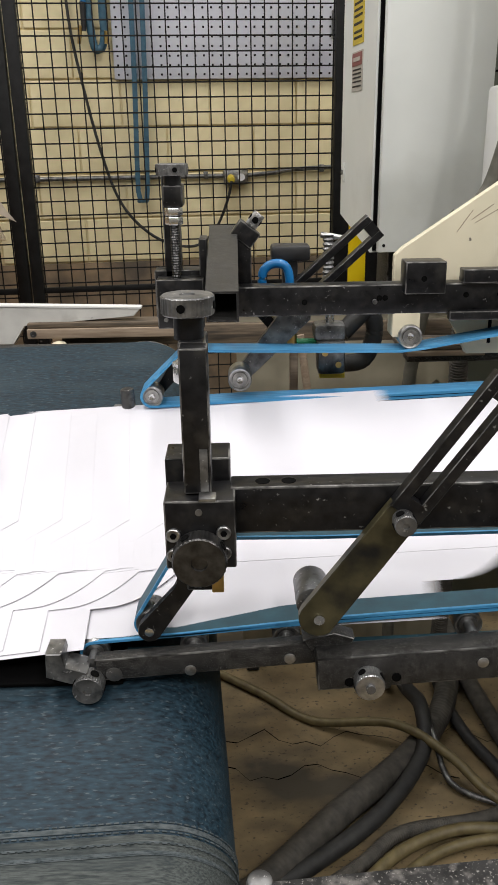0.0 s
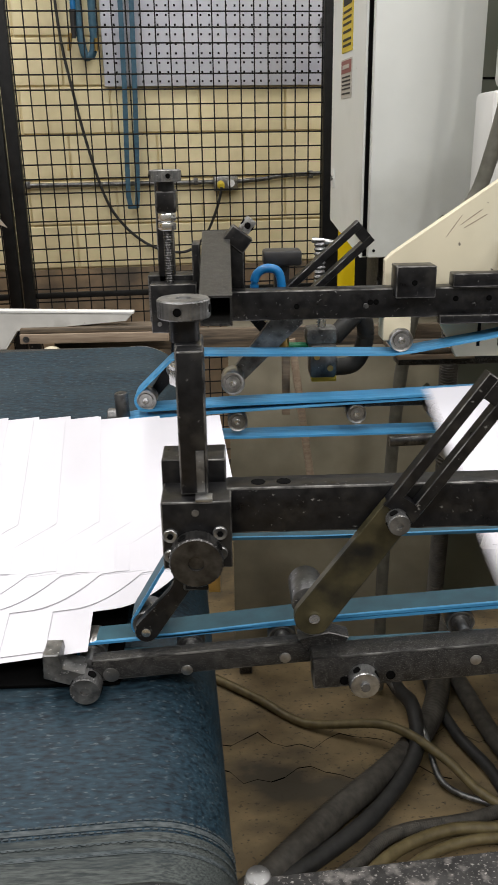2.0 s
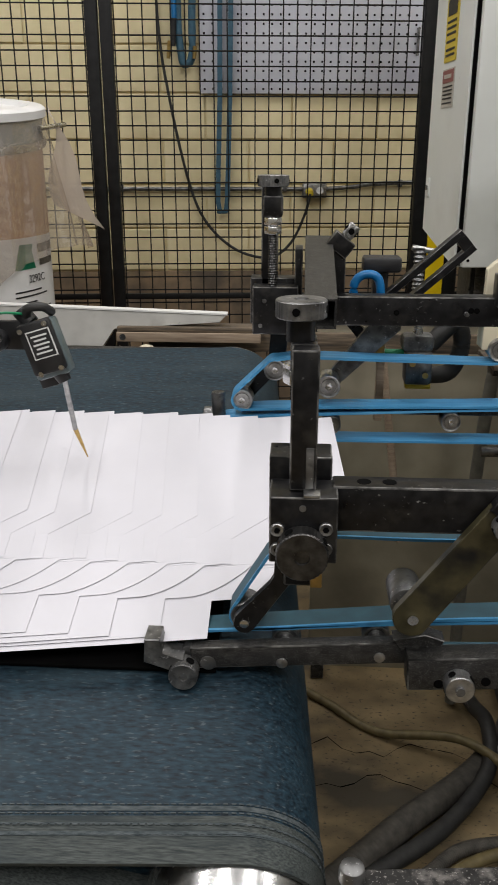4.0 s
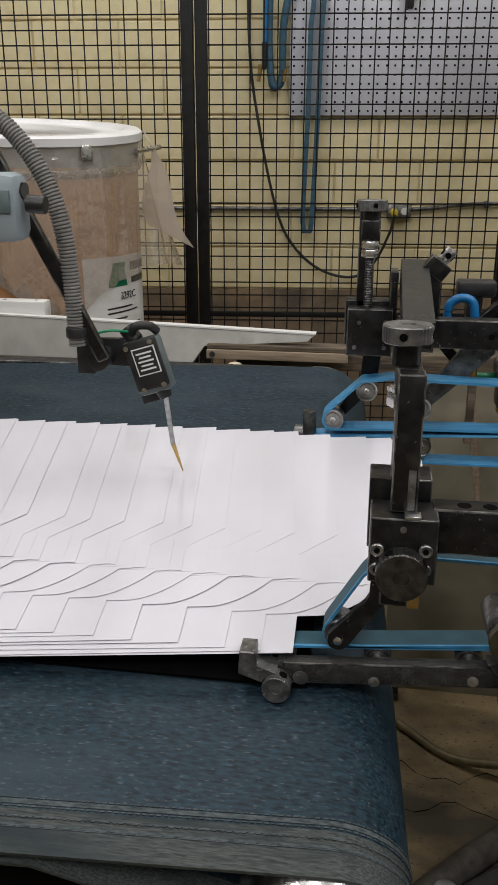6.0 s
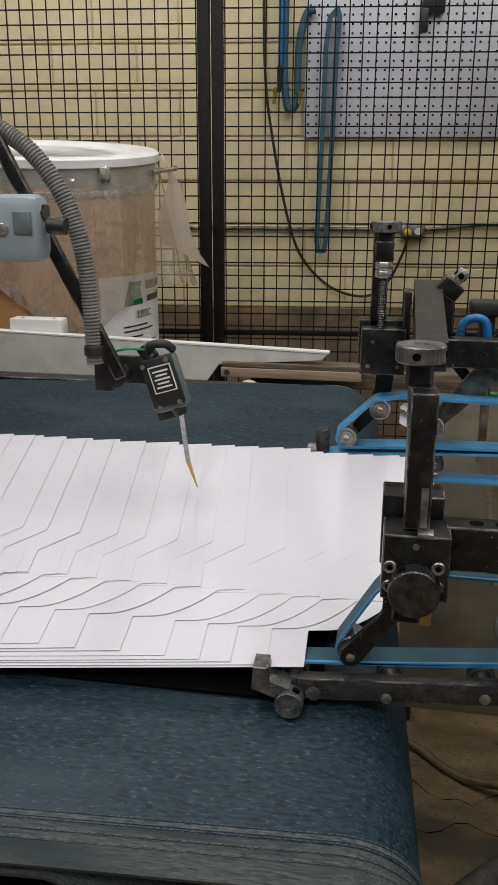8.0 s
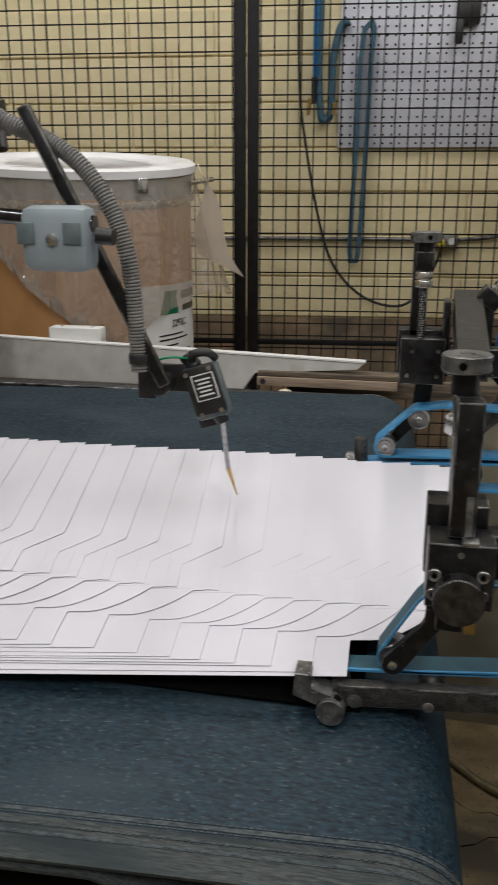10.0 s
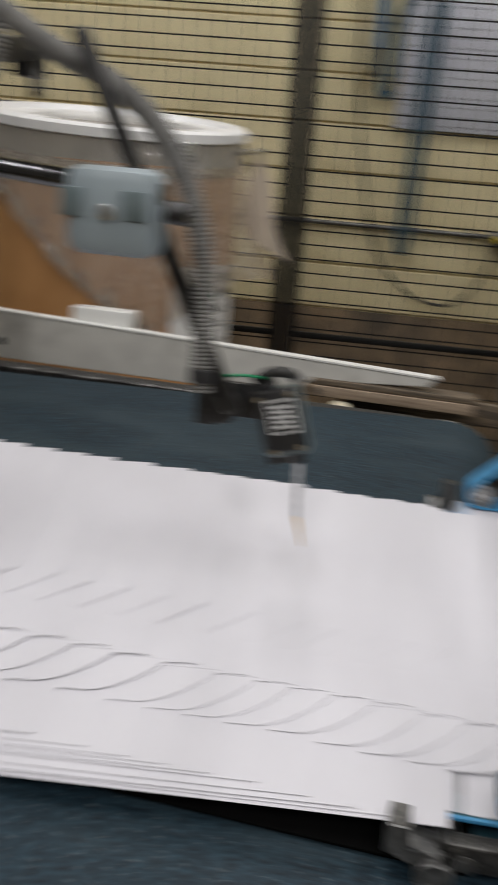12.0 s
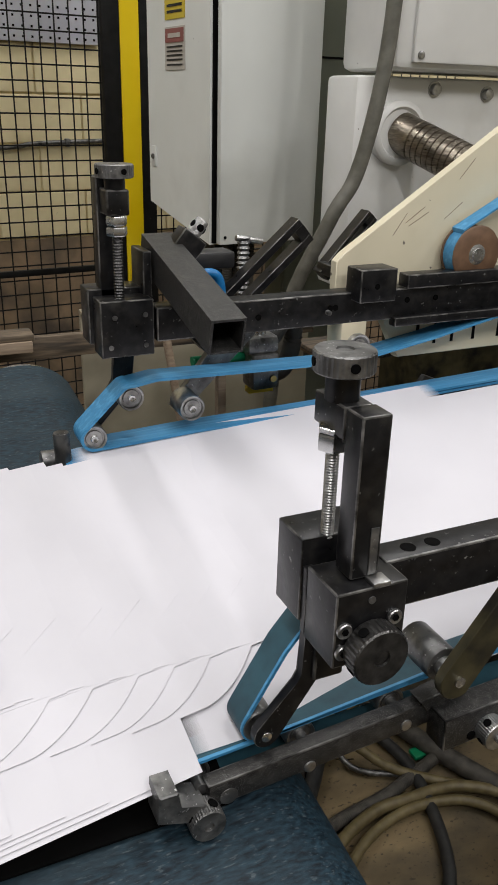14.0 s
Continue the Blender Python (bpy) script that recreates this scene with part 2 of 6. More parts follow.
# ---- mesh helpers ----
def mesh_of(bm, name, mat, smooth=False):
    bmesh.ops.recalc_face_normals(bm, faces=bm.faces)
    me = bpy.data.meshes.new(name)
    bm.to_mesh(me)
    bm.free()
    me.materials.append(mat)
    me.materials.append(EDGE if mat in (BLACK, DUSTY) else mat)
    if smooth:
        me.polygons.foreach_set("use_smooth", [True] * len(me.polygons))
        me.set_sharp_from_angle(angle=radians(40))
    return me


def part(name, bm, mat, parent=None, label="", smooth=True):
    ob = new(name, mesh_of(bm, name, mat, smooth))
    if parent:
        ob.parent = parent
    return tagged(ob, label)


def thing(name, label, category, m=None, group="", kind=""):
    """An Empty at the base of a thing, for its parts."""
    ob = tagged(new(name), label, category, group, kind)
    ob.empty_display_size = 0.02
    if m is not None:
        ob.matrix_world = m
    return ob


def box(c, s, bevel=0.0, m=None, bm=None):
    """A box of size s about c, its edges rounded."""
    bm = bm or bmesh.new()
    got = bmesh.ops.create_cube(bm, size=1.0, matrix=(m or Matrix()) @ Matrix.Translation(c) @ Matrix.Diagonal((*s, 1)))
    if bevel:
        edges = {e for v in got["verts"] for e in v.link_edges}
        for f in bmesh.ops.bevel(bm, geom=list(edges), offset=bevel, segments=2, affect="EDGES", profile=0.5)["faces"]:
            f.material_index = 1
    return bm


def along(p0, p1):
    p0, p1 = Vector(p0), Vector(p1)
    return Matrix.Translation((p0 + p1) / 2) @ (p1 - p0).to_track_quat("Z", "Y").to_matrix().to_4x4(), (p1 - p0).length


def rod(p0, p1, r, r2=None, seg=24, bevel=0.0, bm=None):
    """A round bar from p0 to p1."""
    bm = bm or bmesh.new()
    m, length = along(p0, p1)
    got = bmesh.ops.create_cone(bm, cap_ends=True, segments=seg, radius1=r, radius2=r if r2 is None else r2, depth=length, matrix=m)
    if bevel:
        rims = [e for e in {e for v in got["verts"] for e in v.link_edges} if any(len(f.verts) > 4 for f in e.link_faces)]
        bmesh.ops.bevel(bm, geom=rims, offset=bevel, segments=2, affect="EDGES", profile=0.5)
    return bm


def lathe(profile, seg=32, m=None, bm=None):
    """A turned body: profile of (radius, z)."""
    bm = bm or bmesh.new()
    m = m or Matrix()
    rings = []
    for r, z in profile:
        rings.append([bm.verts.new(m @ Vector((r * math.cos(2 * math.pi * k / seg), r * math.sin(2 * math.pi * k / seg), z))) for k in range(seg)])
    for a, b in zip(rings, rings[1:]):
        for k in range(seg):
            bm.faces.new((a[k], a[(k + 1) % seg], b[(k + 1) % seg], b[k]))
    for ring in (rings[0], rings[-1]):
        bm.faces.new(ring)
    return bm


def sweep(points, r, seg=12, ribs=0.0, bm=None, smooth_steps=6):
    """A hose through points (Catmull-Rom); ribs: the depth of its rings."""
    bm = bm or bmesh.new()
    pts = [Vector(p) for p in points]
    ext = [2 * pts[0] - pts[1], *pts, 2 * pts[-1] - pts[-2]]
    line = []
    for i in range(1, len(ext) - 2):
        a, b, c, d = ext[i - 1: i + 3]
        n = smooth_steps if not ribs else max(4, int((c - b).length / (0.125 * r)))
        for k in range(n):
            u = k / n
            line.append(0.5 * ((2 * b) + (c - a) * u + (2 * a - 5 * b + 4 * c - d) * u * u + (3 * b - a - 3 * c + d) * u ** 3))
    line.append(pts[-1])
    up, rings = Vector((0.02, 0.03, 1)), []
    for i, p in enumerate(line):
        t = (line[min(i + 1, len(line) - 1)] - line[max(i - 1, 0)]).normalized()
        side = t.cross(up)
        side = side.normalized() if side.length > 1e-4 else Vector((1, 0, 0))
        other = side.cross(t)
        rr = r * (1 - ribs * (0, 0, 1)[i % 3])
        rings.append([bm.verts.new(p + rr * (math.cos(2 * math.pi * k / seg) * side + math.sin(2 * math.pi * k / seg) * other)) for k in range(seg)])
    for a, b in zip(rings, rings[1:]):
        for k in range(seg):
            bm.faces.new((a[k], a[(k + 1) % seg], b[(k + 1) % seg], b[k]))
    bm.faces.new(rings[0]), bm.faces.new(rings[-1])
    return bm


def prism(outline, y0, y1, m=None, bm=None, bevel=0.0):
    """A plate: an outline in x and z, from y0 to y1."""
    bm = bm or bmesh.new()
    m = m or Matrix()
    a = [bm.verts.new(m @ Vector((x, y0, z))) for x, z in outline]
    b = [bm.verts.new(m @ Vector((x, y1, z))) for x, z in outline]
    n = len(a)
    fa, fb = bm.faces.new(a), bm.faces.new(b[::-1])
    for k in range(n):
        bm.faces.new((a[k], a[(k + 1) % n], b[(k + 1) % n], b[k]))
    if bevel:
        for f in bmesh.ops.bevel(bm, geom=list({*fa.edges, *fb.edges}), offset=bevel, segments=1, affect="EDGES")["faces"]:
            f.material_index = 1
    return bm


def arc(cx, cz, r, a0, a1, n=10):
    return [(cx + r * math.cos(radians(a0 + (a1 - a0) * k / n)), cz + r * math.sin(radians(a0 + (a1 - a0) * k / n))) for k in range(n + 1)]


def band(path, y0, y1, th, closed=False, bm=None, m=None):
    """A flat belt: a line in x and z with a thickness, from y0 to y1."""
    bm = bm or bmesh.new()
    m = m or Matrix()
    n = len(path)
    inner = []
    for k in range(n):
        p = Vector(path[k])
        a = Vector(path[k - 1]) if (k > 0 or closed) else p
        b = Vector(path[(k + 1) % n]) if (k < n - 1 or closed) else p
        t = (b - a).normalized()
        inner.append(p + Vector((-t.y, t.x)) * th)
    rings = []
    for p, q in zip(path, inner):
        rings.append([bm.verts.new(m @ Vector(v)) for v in ((p[0], y0, p[1]), (p[0], y1, p[1]), (q[0], y1, q[1]), (q[0], y0, q[1]))])
    for k in range(n if closed else n - 1):
        a, b = rings[k], rings[(k + 1) % n]
        for i in range(4):
            bm.faces.new((a[i], b[i], b[(i + 1) % 4], a[(i + 1) % 4]))
    if not closed:
        bm.faces.new(rings[0]), bm.faces.new(rings[-1])
    return bm


def bearing(name, c, r, width, parent, axis=(0, 1, 0), bolt=True):
    """A belt roller seen end on: tread, ring groove, bolt head."""
    axis = Vector(axis).normalized()
    m = Matrix.Translation(c) @ axis.to_track_quat("Z", "X").to_matrix().to_4x4()
    tread = part(name, lathe([(r * 0.35, 0.002), (r * 0.62, 0.002), (r * 0.66, 0.0045), (r * 0.80, 0.0045), (r * 0.83, 0.001), (r * 0.95, 0), (r, 0.0015), (r, width - 0.001), (r * 0.96, width), (r * 0.3, width)], 28, m), STEEL, parent)
    part("seal", lathe([(r * 0.36, 0.0022), (r * 0.64, 0.0022), (r * 0.66, 0.004), (r * 0.4, 0.004)], 24, m), WORN, tread)
    if bolt:
        part("bolt_head", lathe([(r * 0.12, 0.0005), (r * 0.13, -0.003), (r * 0.27, -0.0035), (r * 0.31, -0.002), (r * 0.31, 0.004)], 18, m), BRIGHT, tread)
    return tread


def knurled_knob(name, c, r, h, axis, parent, mat=None, label="", hole=(1, 0, 0)):
    """A knurled round knob with a cross hole."""
    axis = Vector(axis).normalized()
    m = Matrix.Translation(c) @ axis.to_track_quat("Z", "X").to_matrix().to_4x4()
    bm = bmesh.new()
    seg = 72
    prof = [(r * 0.94, 0, 0), (r, h * 0.08, 1), (r, h * 0.92, 1), (r * 0.94, h, 0), (r * 0.30, h, 0), (r * 0.28, h * 0.9, 0)]
    rings = []
    for rr, z, k in prof:
        rings.append([bm.verts.new(m @ Vector(((rr - 0.0006 * k * (i % 2)) * math.cos(2 * math.pi * i / seg), (rr - 0.0006 * k * (i % 2)) * math.sin(2 * math.pi * i / seg), z))) for i in range(seg)])
    for a, b in zip(rings, rings[1:]):
        for i in range(seg):
            bm.faces.new((a[i], a[(i + 1) % seg], b[(i + 1) % seg], b[i]))
    bm.faces.new(rings[0]), bm.faces.new(rings[-1])
    knob = part(name, bm, mat or WORN, parent, label, smooth=False)
    inv = m.to_3x3().inverted()
    for ang in range(0, 360, 90):
        d = Vector(hole).normalized()
        d = Matrix.Rotation(radians(ang), 3, axis) @ d
        p = Vector(c) + axis * h * 0.5 + d * r
        part("cross_hole", rod(p - d * 0.004, p + d * 0.0006, h * 0.22, seg=16), HOLE, knob)
    return knob


# the sheets' plane is leant to fit the camera's view: it rises away from the aisle
FALL = math.tan(radians(15.0))
SHEET_Y, SHEET_Z = 0.85, 0.98
LEAN = Matrix.Rotation(radians(15.0), 4, "X")


# ---- the building: a frame turned 6 degrees from the machine ----
HALL = Matrix.Rotation(radians(6.0), 4, "Z")
WALL_V, FENCE_V = 3.94, 3.19


def build_floor():
    bm = bmesh.new()
    bmesh.ops.create_grid(bm, x_segments=90, y_segments=90, size=0.5, matrix=Matrix.Diagonal((14, 14, 1, 1)))
    for v in bm.verts:
        v.co.z += 0.006 * noise.noise(v.co * 1.7) - 0.004
    ob = part("floor", bm, CONCRETE)
    tagged(ob, "oil-stained brown concrete floor with cracks and dust", "floor", kind="structure")
    bm = bmesh.new()
    # two wandering cracks and a patched joint
    for y, x0, x1, seed in ((1.66, -0.2, 0.75, 3), (1.79, -0.1, 0.9, 9)):
        rng = random.Random(seed)
        pts = [(x0 + (x1 - x0) * k / 26, y + 0.028 * math.sin(k * 0.9) + rng.uniform(-0.01, 0.01)) for k in range(27)]
        pts = [(x, yy + 0.012 * math.sin(x * 57)) for x, yy in pts]
        for (xa, ya), (xb, yb) in zip(pts, pts[1:]):
            w = 0.0008 + 0.0016 * rng.random()
            bm.faces.new([bm.verts.new((x, yy, 0.008)) for x, yy in ((xa, ya - w), (xb, yb - w), (xb, yb + w), (xa, ya + w))])
    part("crack", bm, HOLE, ob)


def build_hall():
    def wall(name, c, s, mat, label):
        bm = box(c, s)
        ob = part(name, bm, mat, smooth=False)
        ob.matrix_world = HALL
        return tagged(ob, label, "wall", kind="structure")
    north = wall("wall_north", (0.2, WALL_V + 0.115, 2.78), (9.0, 0.2, 3.5), WALLPAINT, "yellow painted block wall with scuffs and stains")
    base = wall("wall_base", (0.2, WALL_V + 0.10, 0.515), (9.0, 0.2, 1.03), WALLBASE, "bare rusty brown lower wall band behind the fence")
    # unseen walls and ceiling added to close the room and limit bounce
    wall("wall_west", (-4.4, 0.0, 2.25), (0.2, 8.6, 4.5), HALLWALL, "unseen dull grey wall added to close the workshop")
    wall("wall_east", (4.8, 0.0, 2.25), (0.2, 8.6, 4.5), HALLWALL, "unseen dull grey wall added to close the workshop")
    wall("wall_south", (0.2, -4.1, 2.25), (9.4, 0.2, 4.5), HALLWALL, "unseen dull grey wall added to close the workshop")
    ceil = part("ceiling", box((0.2, 0.0, 4.6), (9.6, 8.6, 0.2)), CEILING, smooth=False)
    ceil.matrix_world = HALL
    tagged(ceil, "unseen dull grey ceiling added over the workshop", "ceiling", kind="structure")
    # blocks of the wall behind the fence, with recessed joints
    bw, bh, gap = 0.40, 0.20, 0.008
    shared = mesh_of(box((0, 0, 0), (bw - gap, 0.016, bh - gap), 0.004), "block", WALLPAINT)
    for row in range(7):
        z = 1.035 + bh * (row + 0.5)
        for k in range(-7, 6):
            u = k * bw + (bw / 2 if row % 2 else 0) + 0.1
            b = new("block", shared)
            b.parent = north
            b.matrix_basis = pose(u, WALL_V + 0.010, z)
    # conduit and outlet box on the wall
    run = thing("conduit", "thin grey steel conduit clipped along the yellow wall", "conduit", HALL)
    part("pipe", rod((-3.2, WALL_V - 0.014, 1.425), (0.555, WALL_V - 0.014, 1.415), 0.010, seg=14), WORN, run)
    part("pipe", sweep([(0.66, WALL_V - 0.014, 1.415), (0.8, WALL_V - 0.014, 1.425), (0.95, WALL_V - 0.014, 1.44), (1.7, WALL_V - 0.014, 1.46)], 0.010, 12), WORN, run)
    for u in (-1.5, -0.3, 0.47, 1.02):
        part("clip", box((u, WALL_V - 0.014, 1.42 + (0.02 if u > 1 else 0)), (0.02, 0.028, 0.034), 0.004), WORN, run)
    out = thing("outlet_box", "grey metal outlet box with a yellow plug", "outlet", HALL)
    part("box", box((0.609, WALL_V - 0.024, 1.409), (0.112, 0.046, 0.066), 0.005), WORN, out)
    part("face_plate", box((0.609, WALL_V - 0.049, 1.409), (0.106, 0.004, 0.060), 0.002), STEEL, out)
    part("plug", rod((0.583, WALL_V - 0.05, 1.405), (0.583, WALL_V - 0.10, 1.398), 0.019, 0.015, 16, 0.003), STICKYELLOW, out, "yellow plug")
    part("socket", rod((0.633, WALL_V - 0.05, 1.409), (0.633, WALL_V - 0.0525, 1.409), 0.017, seg=18), LIDPLASTIC, out)
    cable = part("power_cable", sweep([(-0.11, WALL_V - 0.03, 2.9), (-0.105, WALL_V - 0.03, 2.16), (-0.06, WALL_V - 0.03, 1.8), (0.02, WALL_V - 0.03, 1.44), (0.10, WALL_V - 0.03, 1.26), (0.24, WALL_V - 0.03, 1.135), (0.40, WALL_V - 0.04, 1.10),
                                         (0.50, WALL_V - 0.05, 1.17), (0.56, WALL_V - 0.08, 1.30), (0.583, WALL_V - 0.10, 1.395)], 0.0065, 8), RUBBER)
    cable.matrix_world = HALL
    tagged(cable, "black power cable hanging in a loop on the yellow wall", "cable")


def build_pegboard():
    board = thing("pegboard", "lilac grey perforated steel tool panel on the yellow wall", "pegboard", HALL)
    u0, z0, pitch, nu, nz = 0.080, 1.831, 0.038, 29, 19
    v = WALL_V - 0.012
    w, h = nu * pitch, nz * pitch
    part("sheet", box((u0 + w / 2, v, z0 + h / 2), (w, 0.020, h), 0.003), PEGMETAL, board)
    me = mesh_of(box((0, 0, 0), (0.0085, 0.004, 0.0085)), "hole", HOLE)
    bm = bmesh.new()
    for i in range(nu):
        for k in range(nz):
            c = (u0 + (i + 0.5) * pitch, v - 0.0098, z0 + (k + 0.5) * pitch)
            if k < 10:
                ob = new("hole", me)
                ob.parent = board
                ob.matrix_basis = pose(*c)
            else:
                box(c, (0.0085, 0.004, 0.0085), bm=bm)
    tagged(part("perforation", bm, HOLE, board), kind="stuff")
    hook = thing("tool_hook", "black hook holding a dark tool on the panel", "hook", HALL)
    part("bracket", box((0.64, v - 0.03, 2.40), (0.10, 0.04, 0.12), 0.01), BLACKPLASTIC, hook)
    part("handle", box((0.60, v - 0.05, 2.31), (0.035, 0.03, 0.10), 0.01), BLACKPLASTIC, hook)
    pin = thing("panel_pin", "short grey pin hooked in the panel", "hook", HALL)
    part("shaft", rod((1.06, v - 0.02, 1.99), (1.06, v - 0.02, 2.10), 0.006, seg=10), WORN, pin)
    part("tip", rod((1.06, v - 0.008, 2.10), (1.06, v - 0.03, 2.10), 0.006, seg=10), WORN, pin)


def build_straps():
    s = thing("hanging_strap", "long dark blue webbing strap hung in a loop", "strap", HALL)
    v = WALL_V - 0.05
    left = [(0.205, 2.36), (0.175, 2.33), (0.160, 2.2), (0.155, 1.8), (0.145, 1.5), (0.142, 1.36), (0.150, 1.315)]
    right = [(0.205, 2.36), (0.218, 2.33), (0.208, 2.2), (0.200, 1.8), (0.190, 1.5), (0.184, 1.36), (0.178, 1.315)]
    part("strap_front", band(left, v - 0.02, v, 0.022), STRAPBLUE, s)
    part("strap_back", band(right, v - 0.02, v + 0.004, 0.022), STRAPBLUE, s)
    part("strap_bend", box((0.172, v - 0.01, 1.315), (0.052, 0.02, 0.018), 0.007), STRAPBLUE, s)
    h = thing("air_hose", "blue air hose hung in a bundle with brass fittings", "hose", HALL)
    part("loop", sweep([(-0.005, v, 2.9), (-0.012, v, 2.35), (-0.014, v, 2.12), (0.0, v - 0.005, 1.97), (0.02, v, 1.95), (0.045, v, 1.99), (0.05, v, 2.2), (0.08, v, 2.34), (0.12, v, 2.36)], 0.017, 10), STRAPBLUE, h)
    part("upper_line", sweep([(-0.03, v - 0.02, 2.9), (-0.03, v - 0.02, 2.3), (-0.03, v - 0.02, 2.12)], 0.012, 10), AIRBLUE, h, "bright blue hose")
    part("fitting", rod((-0.032, v - 0.02, 2.13), (-0.036, v - 0.02, 2.02), 0.014, 0.010, 12), BLACKPLASTIC, h)
    part("fitting", rod((-0.05, v - 0.02, 2.04), (-0.06, v - 0.02, 1.97), 0.011, 0.008, 12), BRASS, h, "brass fitting")
    part("fitting", rod((0.06, v - 0.02, 2.02), (0.055, v - 0.02, 1.97), 0.010, 0.008, 12), BRASS, h, "brass fitting")


def build_fence():
    """Black wire-mesh panels between square posts."""
    def post(u, w, mat, label, z1=3.0, v=FENCE_V, d=0.05, cat="fence post"):
        p = thing("fence_post", label, cat, HALL)
        part("upright", box((u, v, z1 / 2), (w, d, z1), 0.003), mat, p)
        part("foot_plate", box((u, v, 0.006), (w + 0.06, d + 0.06, 0.012), 0.002), mat, p)
        return p
    post(-0.2985, 0.045, FENCE, "black square steel fence post in a pair")
    post(-0.247, 0.044, FENCE, "black square steel fence post in a pair")
    post(0.943, 0.063, FENCE, "black square steel fence post beside a yellow post")
    post(1.0115, 0.072, YELLOW, "bright yellow steel guard post between black posts", v=FENCE_V + 0.006, d=0.06, cat="guard post")
    post(1.0755, 0.054, FENCE, "black square steel fence post beside a yellow post")
    post(-2.495, 0.15, YELLOW, "wide yellow steel guard post behind the machine", v=FENCE_V, d=0.1, cat="guard post")
    post(-2.388, 0.058, FENCE, "black square steel fence post beside a yellow post")

    MESH = 0.0511

    def panel(u0, u1, z0, z1, first, label):
        p = thing("wire_fence", label, "fence", HALL)
        for z in (z0, z1):
            part("rail", box(((u0 + u1) / 2, FENCE_V, z), (u1 - u0, 0.025, 0.03), 0.002), FENCE, p)
        part("rail", box(((u0 + u1) / 2, FENCE_V + 0.004, 1.035), (u1 - u0, 0.02, 0.022), 0.002), FENCE, p)
        me_v = mesh_of(rod((0, 0, z0), (0, 0, z1), 0.0027, seg=6), "upright_wire", FENCE)
        me_h = mesh_of(rod((u0, 0, 0), (u1, 0, 0), 0.0027, seg=6), "cross_wire", FENCE)
        n = int((u1 - u0) / MESH)
        for k in range(n + 1):
            u = first + k * MESH
            if u < u1 - 0.004:
                w = new("upright_wire", me_v)
                w.parent = p
                w.matrix_basis = pose(u, FENCE_V - 0.002, 0)
        for k in range(int((z1 - z0) / MESH) + 1):
            z = 0.141 + k * MESH
            if z < z1:
                w = new("cross_wire", me_h)
                w.parent = p
                w.matrix_basis = pose(0, FENCE_V + 0.0022, z)
    panel(-0.225, 0.911, 0.12, 2.95, -0.2185, "black welded wire-mesh fence panel before the yellow wall")
    panel(-2.33, -0.321, 0.12, 2.95, -2.32, "black welded wire-mesh fence panel before the yellow wall")
    panel(1.103, 2.6, 0.12, 2.95, 1.13, "black welded wire-mesh fence panel behind the grey cabinet")


